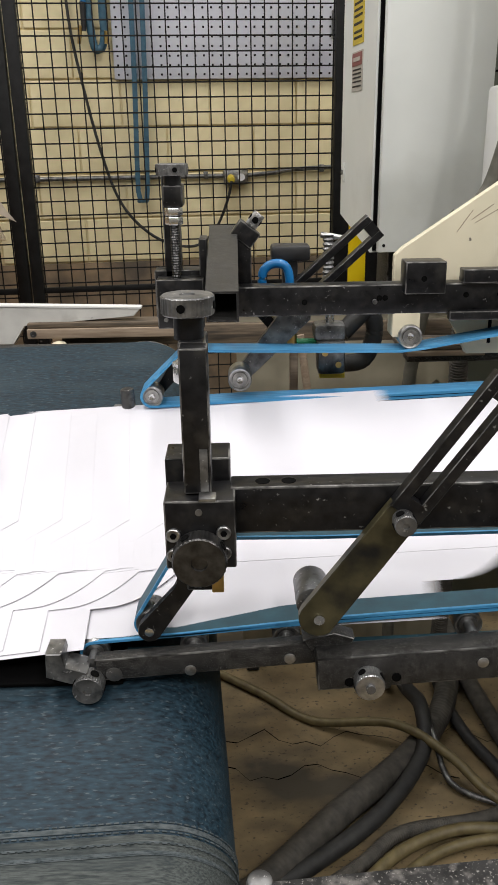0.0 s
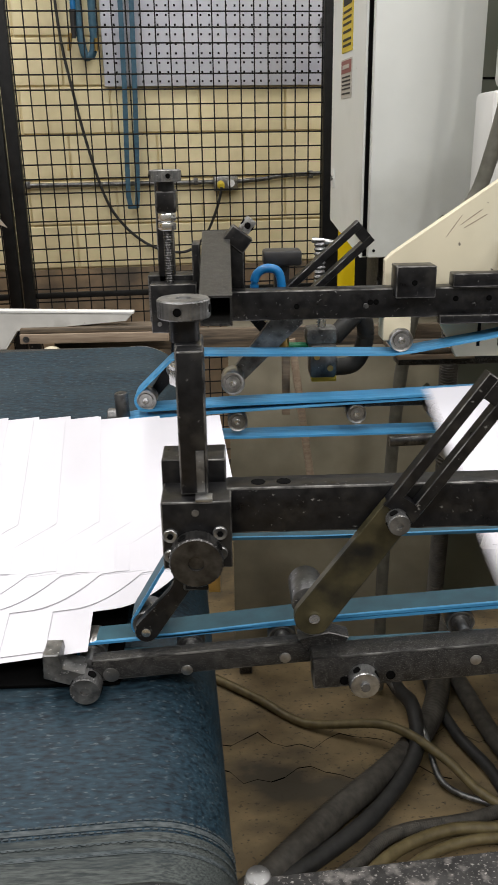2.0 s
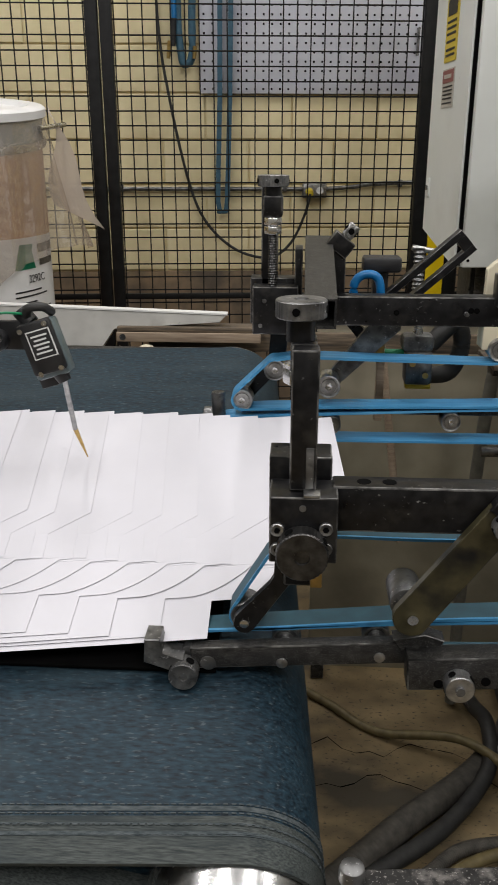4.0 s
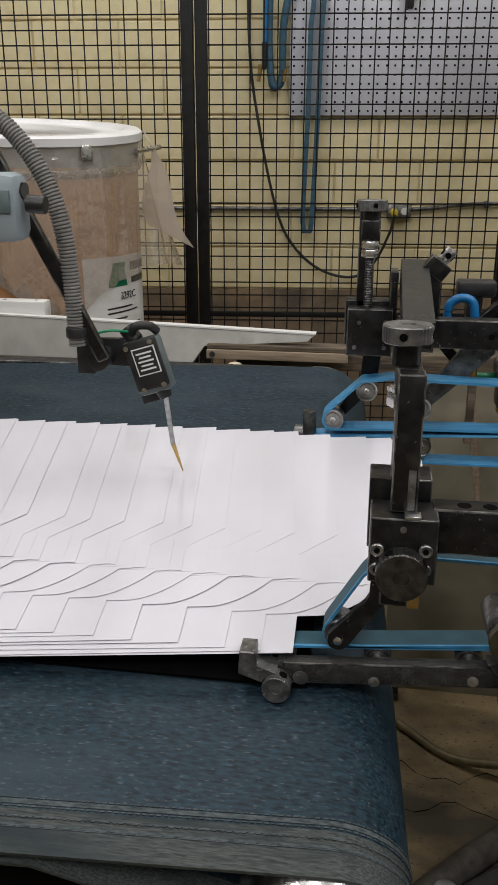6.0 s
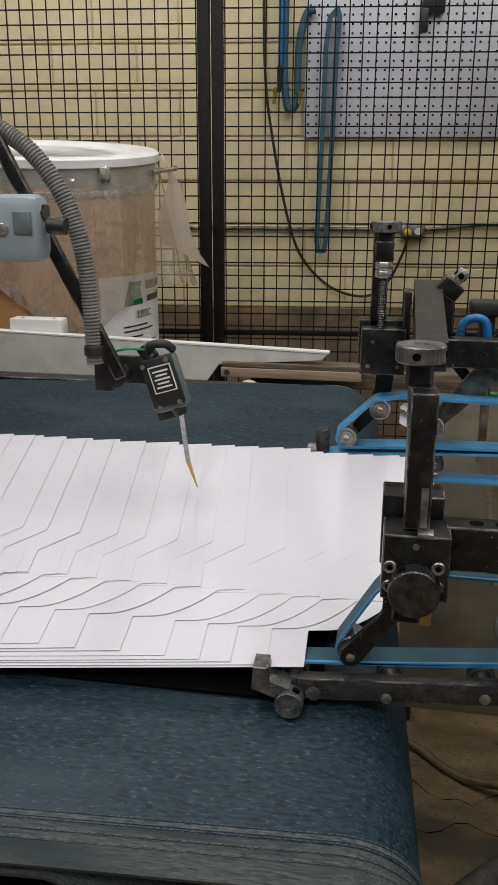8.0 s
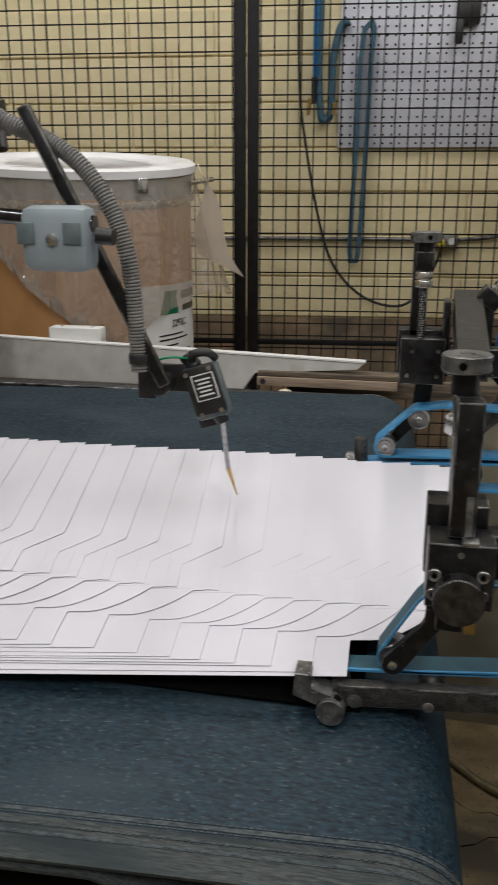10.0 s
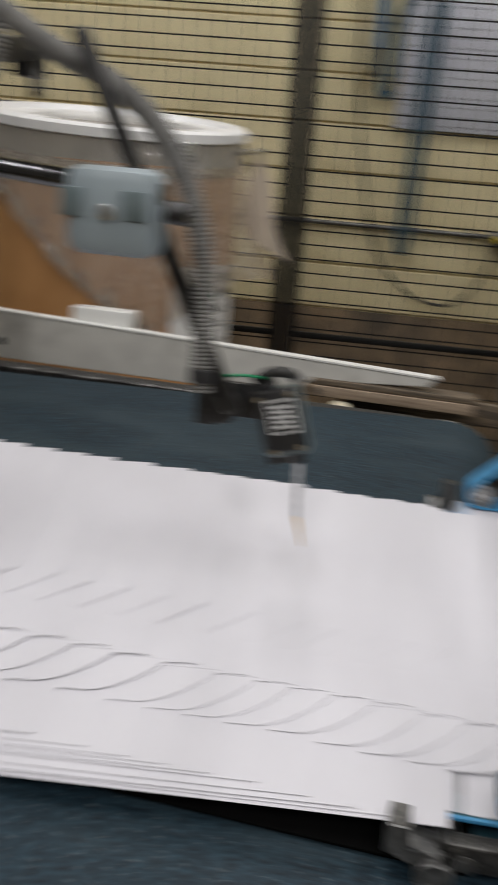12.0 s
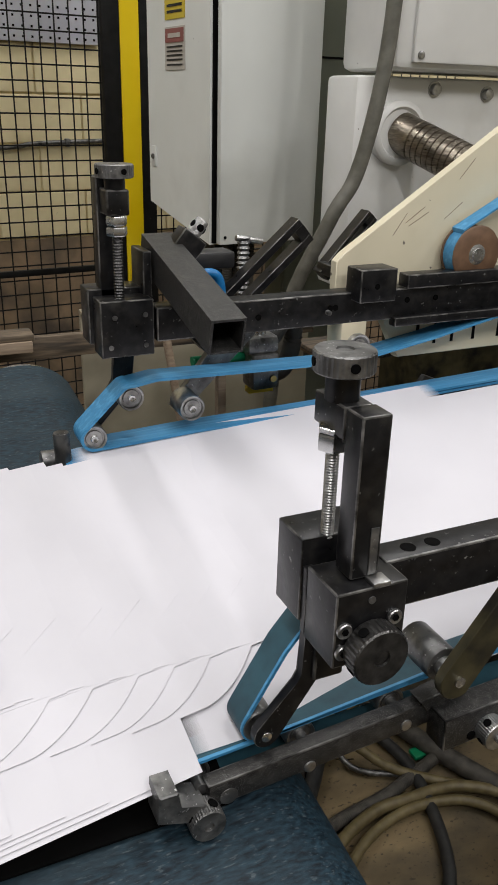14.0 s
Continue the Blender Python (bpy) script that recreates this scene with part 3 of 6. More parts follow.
def build_cabinet():
    c = thing("electrical_cabinet", "tall light grey steel electrical cabinet with warning stickers", "cabinet", HALL)
    u0, u1, v0, v1, z0, z1 = 0.787, 1.092, 2.130, 2.508, 1.284, 2.45
    shell = bmesh.new()
    corners = [shell.verts.new(p) for p in ((u0, v0 + 0.012, z0), (u1, v0 + 0.012, z0), (u1, v0 + 0.012, z1), (u0, v0 + 0.012, z1), (u0, v1, z0 + 0.072), (u1, v1, z0 + 0.072), (u1, v1, z1), (u0, v1, z1))]
    for q in ((0, 1, 2, 3), (4, 5, 6, 7), (0, 1, 5, 4), (3, 2, 6, 7), (0, 4, 7, 3), (1, 5, 6, 2)):
        shell.faces.new([corners[i] for i in q])
    part("body", shell, GREYPAINT, c, smooth=False)
    door = part("door", box(((u0 + u1) / 2 + 0.007, v0 - 0.006, (z0 + z1) / 2), (u1 - u0 - 0.016, 0.022, z1 - z0 - 0.004), 0.004), GREYPAINT, c)
    part("door_seal", box(((u0 + u1) / 2, v0 + 0.0085, (z0 + z1) / 2), (u1 - u0 - 0.012, 0.006, z1 - z0 - 0.01)), HOLE, c)
    part("pedestal", box((0.935, 2.36, 0.645), (0.10, 0.12, 1.29), 0.004), DUSTY, c, "black steel pedestal")
    part("lock_plate", box((u0, v1 - 0.035, 1.48), (0.008, 0.034, 0.055), 0.002), GREYPAINT, c)
    part("lock", rod((u0, v1 - 0.035, 1.48), (u0 - 0.008, v1 - 0.035, 1.48), 0.007, seg=14), WORN, c)
    part("screw", rod((u0 + 0.03, v0 - 0.016, 1.305), (u0 + 0.03, v0 - 0.019, 1.305), 0.004, seg=10), HOLE, door)
    # side stickers: a yellow warning, a red-headed pale one, with bars of small print
    sv = v0 + 0.203
    s1 = part("warning_sticker", box((u0 - 0.0006, sv, 1.900), (0.003, 0.115, 0.170)), STICKYELLOW, c, "yellow warning sticker")
    part("print_panel", box((u0 - 0.0026, sv, 1.950), (0.0014, 0.085, 0.040)), INK, s1)
    for z in (1.915, 1.900, 1.885, 1.866, 1.846, 1.832):
        part("print_bar", box((u0 - 0.0026, sv, z), (0.0016, 0.085, 0.006)), INK, s1)
    s2 = part("danger_sticker", box((u0 - 0.0006, sv, 1.748), (0.003, 0.115, 0.100)), STICKWHITE, c, "faded red and white warning sticker")
    part("red_band", box((u0 - 0.0028, sv, 1.778), (0.0014, 0.105, 0.032)), STICKRED, s2)
    part("print_bar", box((u0 - 0.0040, sv, 1.778), (0.0014, 0.070, 0.010)), STICKWHITE, s2)
    for z in (1.752, 1.742, 1.732, 1.722, 1.710):
        part("print_bar", box((u0 - 0.0028, sv, z), (0.0014, 0.090, 0.004)), INK, s2)
    for uu in (0.90, 0.935, 0.97):
        part("cable_tail", sweep([(uu, v0 + 0.12, z0 + 0.02), (uu, v0 + 0.12, 1.18), (uu + 0.02, v0 + 0.15, 1.0), (uu + 0.05, v0 + 0.2, 0.3)], 0.015, 10, ribs=0.12), HOSEDARK, c)
    side = thing("machine_housing", "tall shaded green-grey sheet metal housing beside the cabinet", "machine housing", HALL)
    part("panel", box((1.34, 2.44, 1.3), (0.34, 0.10, 2.6), 0.006), SHADEDGREEN, side)
    for z in (0.9, 1.75):
        part("door_seam", box((1.34, 2.3885, z), (0.33, 0.003, 0.006)), HOLE, side)
    part("edge_strip", box((1.185, 2.386, 1.3), (0.02, 0.006, 2.55), 0.002), SHADEDGREEN, side)
    cond = thing("thick_cable", "thick grey cable running down past the white machine", "cable")
    part("sheath", sweep([(0.85, 1.88, 2.6), (0.842, 1.86, 2.1), (0.832, 1.86, 1.833), (0.820, 1.86, 1.703), (0.799, 1.86, 1.589), (0.769, 1.87, 1.47), (0.714, 1.88, 1.373), (0.64, 1.95, 1.1), (0.62, 2.0, 0.5), (0.62, 2.0, 0.02)], 0.017, 14), CABLEGREY, cond)
    part("gland", rod((0.85, 1.88, 2.60), (0.855, 1.88, 2.66), 0.030, seg=18, bevel=0.004), BLACKPLASTIC, cond)


# ---- the delivery conveyor ----
def build_conveyor():
    """A wide dark belt on end rollers, on legs. In its own frame, x along, y across, z off the sheets' plane."""
    m = Matrix.Translation((0, SHEET_Y, SHEET_Z)) @ LEAN
    c = thing("belt_conveyor", "wide dark blue-green conveyor belt with a stitched frayed edge", "conveyor", m)
    top, r, x0, x1 = -0.052, 0.108, -2.9, 0.080
    yn, yf = -0.282, 0.90
    loop = [(x1 + r * math.cos(radians(a)), top - r + r * math.sin(radians(a))) for a in range(-64, 91, 7)]
    loop += [(x0 + 0.014 * math.cos(radians(a)), top - 0.014 + 0.014 * math.sin(radians(a))) for a in range(90, 271, 18)]
    loop += [(x1 - 0.34, top - 0.028), (x1 - 0.20, top - 0.9 * r)]

    def askew(bm):
        """Shears the belt to fit the camera's view: askew at its end roller, longer on the aisle side."""
        for v in bm.verts:
            if v.co.x > -0.6:
                v.co.x -= 0.080 * (v.co.y - yn)
            v.co.y += 0.05 * v.co.x
        return bm
    belt = part("belt", askew(band(loop, yn + 0.055, yf, 0.006, closed=True)), BELT, c)
    part("belt_edge", askew(band(loop, yn, yn + 0.055, 0.0057, closed=True)), BELTEDGE, c, "frayed grey belt edge")
    grow = [((x1 if x > -1 else x0) + (x - (x1 if x > -1 else x0)) * 1.010, (top - r) + (z - (top - r)) * 1.010) for x, z in loop]
    for y, w in ((-0.2215, 0.006), (-0.251, 0.005), (-0.237, 0.0012)):
        part("worn_line", askew(band(grow, y, y + w, 0.001, closed=True)), STITCH, belt)
    # rows of single stitches along the top run and round the end
    bm = bmesh.new()
    for y in (-0.2135, -0.2245, -0.238, -0.249):
        x = -2.85
        while x < x1:
            box((x, y, top + 0.0012), (0.0055, 0.0016, 0.0012), bm=bm)
            x += 0.0085
        for k in range(26):
            a = radians(90 - 4.6 * k - 2)
            box((0, 0, 0), (0.0012, 0.0016, 0.0055), 0, Matrix.Translation((x1 + (r + 0.0012) * math.cos(a), y, top - r + (r + 0.0012) * math.sin(a))) @ Matrix.Rotation(-a, 4, "Y"), bm=bm)
    tagged(part("stitching", askew(bm), STITCH, belt, smooth=False), kind="stuff")
    roller = part("end_roller", askew(rod((x1, yn - 0.045, top - r), (x1, yf + 0.02, top - r), r - 0.007, seg=48, bevel=0.004)), BRIGHT, c, "bright steel end roller")
    part("axle", askew(rod((x1, yn - 0.09, top - r), (x1, yn - 0.04, top - r), 0.022, seg=24, bevel=0.003)), WORN, roller)
    # black strip laid on the belt as the shade under the stream's edge
    part("slide_strip", box((-0.27, 0.045, top + 0.0075), (0.62, 0.145, 0.006), 0.002), SHADEBLACK, c, "black strip for the shade under the edge of the stream")
    part("side_frame", box(((x0 + x1) / 2 - 0.1, yf + 0.06, top - 0.10), (x1 - x0 - 0.1, 0.03, 0.12), 0.004), DUSTY, c)
    part("slide_bed", box(((x0 + x1) / 2 - 0.03, (yn + yf) / 2 + 0.05, top - 0.016), (x1 - x0 - 0.2, yf - yn - 0.2, 0.012), 0.002), DUSTY, c)
    for x in (-2.5, -1.3, -0.32):
        for y in (yn + 0.10, yf - 0.05):
            head = m @ Vector((x, y, top - 0.07))
            p = part("leg", box((head.x, head.y, head.z / 2), (0.06, 0.06, head.z), 0.004), SHADEDGREEN, c)
            p.matrix_basis = m.inverted()
    return c


# ---- the machine's near side ----
def build_near_unit():
    u = thing("delivery_arm", "black steel delivery arm with knurled knobs and a blue belt", "machine arm")
    bar = part("bar", box((0.90, 0.822, 1.186), (1.43, 0.036, 0.058), 0.0025), BLACK, u)
    for x in (0.222, 0.252, 0.62, 0.66):
        part("hole", rod((x, 0.821, 1.2135), (x, 0.821, 1.2154), 0.0085, seg=18), HOLE, bar)
    part("front_block", box((0.151, 0.802, 1.1715), (0.079, 0.058, 0.083), 0.002), BLACK, u)
    part("back_block", box((0.147, 0.866, 1.190), (0.076, 0.052, 0.094), 0.002), BLACK, u)
    part("block_side", box((0.1165, 0.8355, 1.170), (0.010, 0.009, 0.076), 0.001), BLACK, u)
    part("block_side", box((0.176, 0.8355, 1.170), (0.020, 0.009, 0.076), 0.001), BLACK, u)
    post = part("post", box((0.1495, 0.803, 1.2975), (0.031, 0.029, 0.165), 0.002), BLACK, u)
    part("worn_strip", box((0.157, 0.7882, 1.243), (0.009, 0.0016, 0.05), 0.0005), WORN, post, "bright worn steel strip")
    part("gib", box((0.160, 0.781, 1.2148), (0.019, 0.018, 0.004), 0.001, Matrix.Translation((0, 0, 0))), STEEL, post, "bright steel gib plate")
    part("brass_gib", box((0.168, 0.795, 1.110), (0.014, 0.012, 0.043), 0.001), BRASS, post, "tarnished brass strip")
    part("cap", box((0.1475, 0.845, 1.364), (0.0305, 0.056, 0.032), 0.002), BLACK, post)
    part("neck", rod((0.1435, 0.842, 1.379), (0.1435, 0.842, 1.407), 0.0165, seg=24), BLACK, u)
    knurled_knob("height_knob", (0.1435, 0.842, 1.406), 0.0295, 0.021, (0, 0, 1), u, WORN, "grey knurled steel height knob", hole=(-0.2, -1, 0))
    screw = bmesh.new()
    n = 70
    prof = [(0.0070 if k % 2 else 0.0061, 1.232 + k * 0.0015) for k in range(n)]
    part("threaded_rod", lathe(prof, 16, Matrix.Translation((0.140, 0.846, 0)), screw), STEEL, u)
    part("nut", lathe([(0.0155, 1.328), (0.0165, 1.330), (0.0165, 1.343), (0.0155, 1.345)], 6, Matrix.Translation((0.140, 0.846, 0))), BRIGHT, u)
    part("nut", lathe([(0.0155, 1.346), (0.0165, 1.347), (0.0165, 1.351), (0.0155, 1.352)], 6, Matrix.Translation((0.140, 0.846, 0))), BRIGHT, u)
    for x, z in ((0.121, 1.173), (0.177, 1.175), (0.121, 1.148), (0.177, 1.150)):
        b = part("cap_screw", lathe([(0.004, -0.003), (0.0072, -0.004), (0.0082, -0.003), (0.0082, 0.002)], 18, Matrix.Translation((x, 0.773, z)) @ Matrix.Rotation(radians(-90), 4, "X")), STEEL, u)
        part("socket", lathe([(0.0038, -0.0002), (0.0038, 0.0008)], 6, Matrix.Translation((x, 0.7685, z)) @ Matrix.Rotation(radians(-90), 4, "X")), HOLE, b)
    part("set_screw", rod((0.150, 0.775, 1.200), (0.150, 0.7715, 1.200), 0.004, seg=14), WORN, u)
    knurled_knob("clamp_knob", (0.150, 0.771, 1.150), 0.0305, 0.024, (0, -1, 0), u, DARKSTEEL, "dark knurled clamp knob", hole=(-0.6, 0, 1))
    # the bent arm with the nose roller
    part("nose_arm", prism([(0.078 + 0.0145 * math.cos(radians(a)), 1.004 + 0.0145 * math.sin(radians(a))) for a in range(140, 331, 19)] + [(0.136, 1.063), (0.141, 1.075), (0.141, 1.135), (0.118, 1.135), (0.117, 1.074), (0.112, 1.064), (0.067, 1.016)], 0.838, 0.850, bevel=0.001), BLACK, u)
    part("arm_stem", box((0.146, 0.846, 1.10), (0.036, 0.026, 0.07), 0.003), BLACK, u)
    part("pin", rod((0.078, 0.8365, 1.004), (0.078, 0.842, 1.004), 0.0062, seg=16, bevel=0.001), BRIGHT, u)
    roller = part("nose_roller", lathe([(0.012, 0), (0.018, 0.001), (0.0205, 0.004), (0.0205, 0.040), (0.018, 0.043), (0.01, 0.044)], 28, Matrix.Translation((0.078, 0.898, 1.004)) @ Matrix.Rotation(radians(90), 4, "X")), WORN, u)
    part("bolt_head", rod((0.078, 0.850, 1.004), (0.078, 0.857, 1.004), 0.009, seg=6), BRIGHT, roller)
    # slotted swing arm
    a, top, wide = Vector((0.286, 1.050)), Vector((0.488, 1.338)), 0.021
    d = (top - a).normalized()
    s = Vector((-d.y, d.x))
    ang = math.degrees(math.atan2(d.y, d.x))

    def at(k, off):
        p = a + d * k + s * off
        return (p.x, p.y)
    y0, y1 = 0.784, 0.801
    full = (top - a).length
    part("swing_plate", prism([(a.x + 0.024 * math.cos(radians(ang + q)), a.y + 0.024 * math.sin(radians(ang + q))) for q in range(95, 266, 19)] + [at(0.17, -wide), at(0.17, wide)], y0 + 0.004, y1, bevel=0.001), BRONZED, u, "oily brown steel swing plate")
    part("slot_rail", prism([at(0.165, wide), at(0.165, wide - 0.013), at(full, wide - 0.013), at(full, wide)], y0, y1, bevel=0.001), BLACK, u)
    part("slot_rail", prism([at(0.165, -wide + 0.013), at(0.165, -wide), at(full, -wide), at(full, -wide + 0.013)], y0, y1, bevel=0.001), BLACK, u)
    part("slot_end", prism([at(full - 0.026, wide - 0.012), at(full - 0.026, -wide + 0.012), at(full, -wide + 0.012), at(full, wide - 0.012)], y0, y1, bevel=0.001), BLACK, u)
    part("slot_web", prism([at(0.166, wide - 0.012), at(0.166, -wide + 0.012), at(0.185, -wide + 0.012), at(0.185, wide - 0.012)], y0, y1), BLACK, u)
    knurled_knob("slot_knob", (0.378, 0.786, 1.181), 0.0125, 0.022, (0, -1, 0), u, WORN, "small steel cross-hole knob", hole=(-0.5, 0, 1))
    part("swing_pin", rod((a.x, 0.785, a.y), (a.x, 0.791, a.y), 0.0065, seg=16), BRIGHT, u)
    press = part("press_roller", rod((a.x - 0.004, 0.812, a.y + 0.006), (a.x - 0.004, 0.870, a.y + 0.006), 0.0215, seg=28, bevel=0.003), WORN, u)
    part("roller_hub", rod((a.x - 0.004, 0.800, a.y + 0.006), (a.x - 0.004, 0.813, a.y + 0.006), 0.012, seg=20), STEEL, press)
    # upper belt round the nose roller
    path = [(1.9, 1.070), (0.55, 1.019), (0.30, 1.003), (0.11, 0.984)]
    path += [(0.078 + 0.0215 * math.cos(radians(q)), 1.004 + 0.0215 * math.sin(radians(q))) for q in range(-95, -216, -15)]
    path += [(0.105, 1.092), (0.128, 1.120), (0.155, 1.126), (0.30, 1.124), (1.9, 1.140)]
    path = path[::-1]
    belt = part("upper_belt", band(path, 0.860, 0.897, 0.0033), DARKBLUE, u, "dark blue flat belt with a bright edge")
    part("belt_edge", band(path, 0.8565, 0.860, 0.0038), BLUEBELT, belt, "bright blue belt edge")
    return u


def build_near_carrier():
    c = thing("lower_carrier", "dusty black steel carrier bar with belt rollers", "carrier bar")
    m1 = Matrix.Rotation(radians(-4.2), 4, "Y")
    part("bar", box((0.0, 0, 0), (0.315, 0.020, 0.031), 0.002, Matrix.Translation((0.165, 0.838, 0.966)) @ m1), DUSTY, c)
    m2 = Matrix.Rotation(radians(-3.4), 4, "Y")
    second = part("front_bar", box((0, 0, 0), (1.3, 0.034, 0.046), 0.002, Matrix.Translation((0.935, 0.815, 1.001)) @ m2), DUSTY, c)
    part("shoe", prism([(-0.052, 0.955), (-0.05, 0.990), (-0.030, 0.990), (-0.028, 0.968), (0.0, 0.962), (0.0, 0.944), (-0.02, 0.944)], 0.815, 0.850, bevel=0.0015), WORN, c)
    part("joint_plate", prism([(0.27, 0.995), (0.31, 1.004), (0.335, 0.996), (0.33, 0.985), (0.28, 0.98)], 0.826, 0.85, bevel=0.001), DUSTY, c)
    for x, z in ((0.128, 0.953), (0.254, 0.967), (0.49, 0.976), (0.80, 0.995)):
        part("rivet", rod((x, 0.797 if x > 0.3 else 0.826, z), (x, 0.83, z), 0.0075, seg=16, bevel=0.0015), STEEL, c)
    for x, z in ((0.326, 0.952), (0.384, 0.958)):
        part("bolt_hole", rod((x, 0.7965, z), (x, 0.80, z), 0.006, seg=14), HOLE, second)
    part("bush", rod((0.031, 0.827, 0.949), (0.031, 0.834, 0.949), 0.011, seg=18, bevel=0.002), WORN, c)
    k1 = knurled_knob("end_knob", (0.0, 0.832, 0.940), 0.0195, 0.026, (0, -1, 0), c, WORN, "knurled steel end knob", hole=(0.5, 0, 1))
    k2 = knurled_knob("bar_knob", (0.349, 0.800, 0.957), 0.0185, 0.022, (0, -1, 0), c, STEEL, "pale knurled steel knob", hole=(-0.6, 0, 1))
    part("stud", rod((0.349, 0.774, 0.957), (0.349, 0.785, 0.957), 0.006, seg=12), WORN, k2)
    wheels = ((0.003, 0.961), (0.132, 0.968), (0.252, 0.976), (0.487, 0.990), (0.72, 1.002))
    for x, z in wheels:
        bearing("roller", (x, 0.858, z), 0.0185, 0.04, c, bolt=False)
        part("axle", rod((x, 0.836, z), (x, 0.86, z), 0.007, seg=14), WORN, c)
    path = [(1.9, 1.062), (0.72, 1.0215), (0.487, 1.0095), (0.252, 0.9950), (0.132, 0.9850)] + [(0.003 + 0.0165 * math.cos(radians(q)), 0.9585 + 0.0165 * math.sin(radians(q))) for q in range(90, 271, 15)] + [(0.4, 0.952), (1.9, 1.0)]
    low = part("lower_belt", band(path[::-1], 0.861, 0.895, 0.003), DARKBLUE, c, "dark blue flat belt with a bright edge")
    part("belt_edge", band(path[::-1], 0.8565, 0.861, 0.0036), BLUEBELT, low, "bright blue belt edge")
    plate = thing("frame_plate", "pitted black and grey steel frame plate at the aisle", "machine frame", Matrix.Translation((0.21, 0.584, 0)) @ Matrix.Rotation(radians(5.0), 4, "Z") @ Matrix.Translation((-0.21, -0.584, 0)))
    part("plate", box((1.055, 0.404, 0.862), (1.70, 0.36, 0.02), 0.003), PITTED, plate)
    part("edge_bolt", lathe([(0.008, 0.019), (0.0125, 0.016), (0.014, 0.01), (0.014, 0.0)], 18, Matrix.Translation((0.207, 0.572, 0.872))), WORN, plate)
    for x in (0.25, 1.8):
        part("support", box((x, 0.35, 0.426), (0.08, 0.08, 0.852), 0.004), DUSTY, plate)


# ---- the machine's far side ----
def build_far_unit():
    u = thing("far_delivery_arm", "black steel bar with belt rollers, height screw and blue belt", "machine arm")
    bar = part("bar", box((1.02, 1.41, 1.312), (1.75, 0.04, 0.053), 0.0025), BLACK, u)
    for x, z in ((0.315, 1.310), (0.447, 1.315), (0.457, 1.315), (0.60, 1.318), (0.66, 1.318)):
        part("hole", rod((x, 1.3885, z), (x, 1.392, z), 0.005, seg=14), HOLE, bar)
    part("stud", rod((0.437, 1.372, 1.311), (0.437, 1.382, 1.311), 0.004, seg=12), WORN, bar)
    part("ledge", box((0.80, 1.392, 1.352), (0.42, 0.03, 0.024), 0.002), BLACK, u)
    part("lower_ledge", box((0.78, 1.386, 1.283), (0.42, 0.02, 0.016), 0.002), BLACK, u)
    part("stop_block", box((0.521, 1.385, 1.353), (0.070, 0.048, 0.055), 0.002), BLACK, u)
    part("block_hole", rod((0.518, 1.3605, 1.352), (0.518, 1.363, 1.352), 0.005, seg=14), HOLE, u)
    far = thing("height_screw", "black steel screw block with threaded rod and knurled knob", "height screw", Matrix.Translation((-0.0075, 0.0895, -0.020)))
    part("screw_block", box((0.1045, 1.315, 1.332), (0.082, 0.045, 0.086), 0.002), BLACK, far)
    part("rear_block", box((0.100, 1.362, 1.342), (0.086, 0.046, 0.085), 0.002), BLACK, far)
    for x, z in ((0.078, 1.305), (0.132, 1.305), (0.132, 1.352), (0.085, 1.35)):
        part("screw_hole", rod((x, 1.2915, z), (x, 1.294, z), 0.004, seg=12), WORN, far)
    part("guide_post", box((0.092, 1.352, 1.44), (0.030, 0.026, 0.21), 0.002), BLACK, far)
    part("yoke", box((0.0985, 1.33, 1.513), (0.034, 0.06, 0.036), 0.003), BLACK, far)
    part("neck", rod((0.0985, 1.315, 1.53), (0.0985, 1.315, 1.548), 0.015, seg=20), BLACK, far)
    knurled_knob("height_knob", (0.0985, 1.315, 1.546), 0.0275, 0.019, (0, 0, 1), far, WORN, "grey knurled steel height knob", hole=(0.25, -1, 0))
    prof = [(0.0080 if k % 2 else 0.0067, 1.372 + k * 0.0022) for k in range(46)]
    part("threaded_rod", lathe(prof, 16, Matrix.Translation((0.0985, 1.312, 0))), DARKSTEEL, far)
    for z in (1.466, 1.481):
        part("nut", lathe([(0.0145, z), (0.0155, z + 0.002), (0.0155, z + 0.011), (0.0145, z + 0.013)], 6, Matrix.Translation((0.0985, 1.312, 0))), BRIGHT, far)
    # square tube across, open at the front
    mt = Matrix.Translation((0.174, 1.184, 1.345)) @ Matrix.Rotation(radians(13), 4, "X")
    tube = bmesh.new()
    w, t, length = 0.0250, 0.0035, 0.30
    outer = [(-w, -w), (w, -w), (w, w), (-w, w)]
    inner = [(-w + t, -w + t), (w - t, -w + t), (w - t, w - t), (-w + t, w - t)]
    rings = [[tube.verts.new(mt @ Vector((x, y, z))) for x, z in ring] for ring, y in ((outer, 0), (outer, length), (inner, length), (inner, 0))]
    for a, b in zip(rings, rings[1:] + rings[:1]):
        for k in range(4):
            tube.faces.new((a[k], a[(k + 1) % 4], b[(k + 1) % 4], b[k]))
    part("square_tube", tube, DUSTY, u, "open square steel tube", smooth=False)
    part("tube_stop", box((0, 0.275, 0), (0.048, 0.01, 0.048), 0, mt), HOLE, u)
    part("tube_bracket", box((0.138, 1.44, 1.36), (0.014, 0.06, 0.12), 0.002), BLACK, u)
    part("tube_bracket", box((0.208, 1.45, 1.375), (0.03, 0.04, 0.09), 0.002), BLACK, u)
    mc = Matrix.Translation((0.213, 1.44, 1.425)) @ Matrix.Rotation(radians(38), 4, "Y")
    part("clamp", box((0, 0, 0), (0.044, 0.034, 0.030), 0.002, mc), BLACK, u)
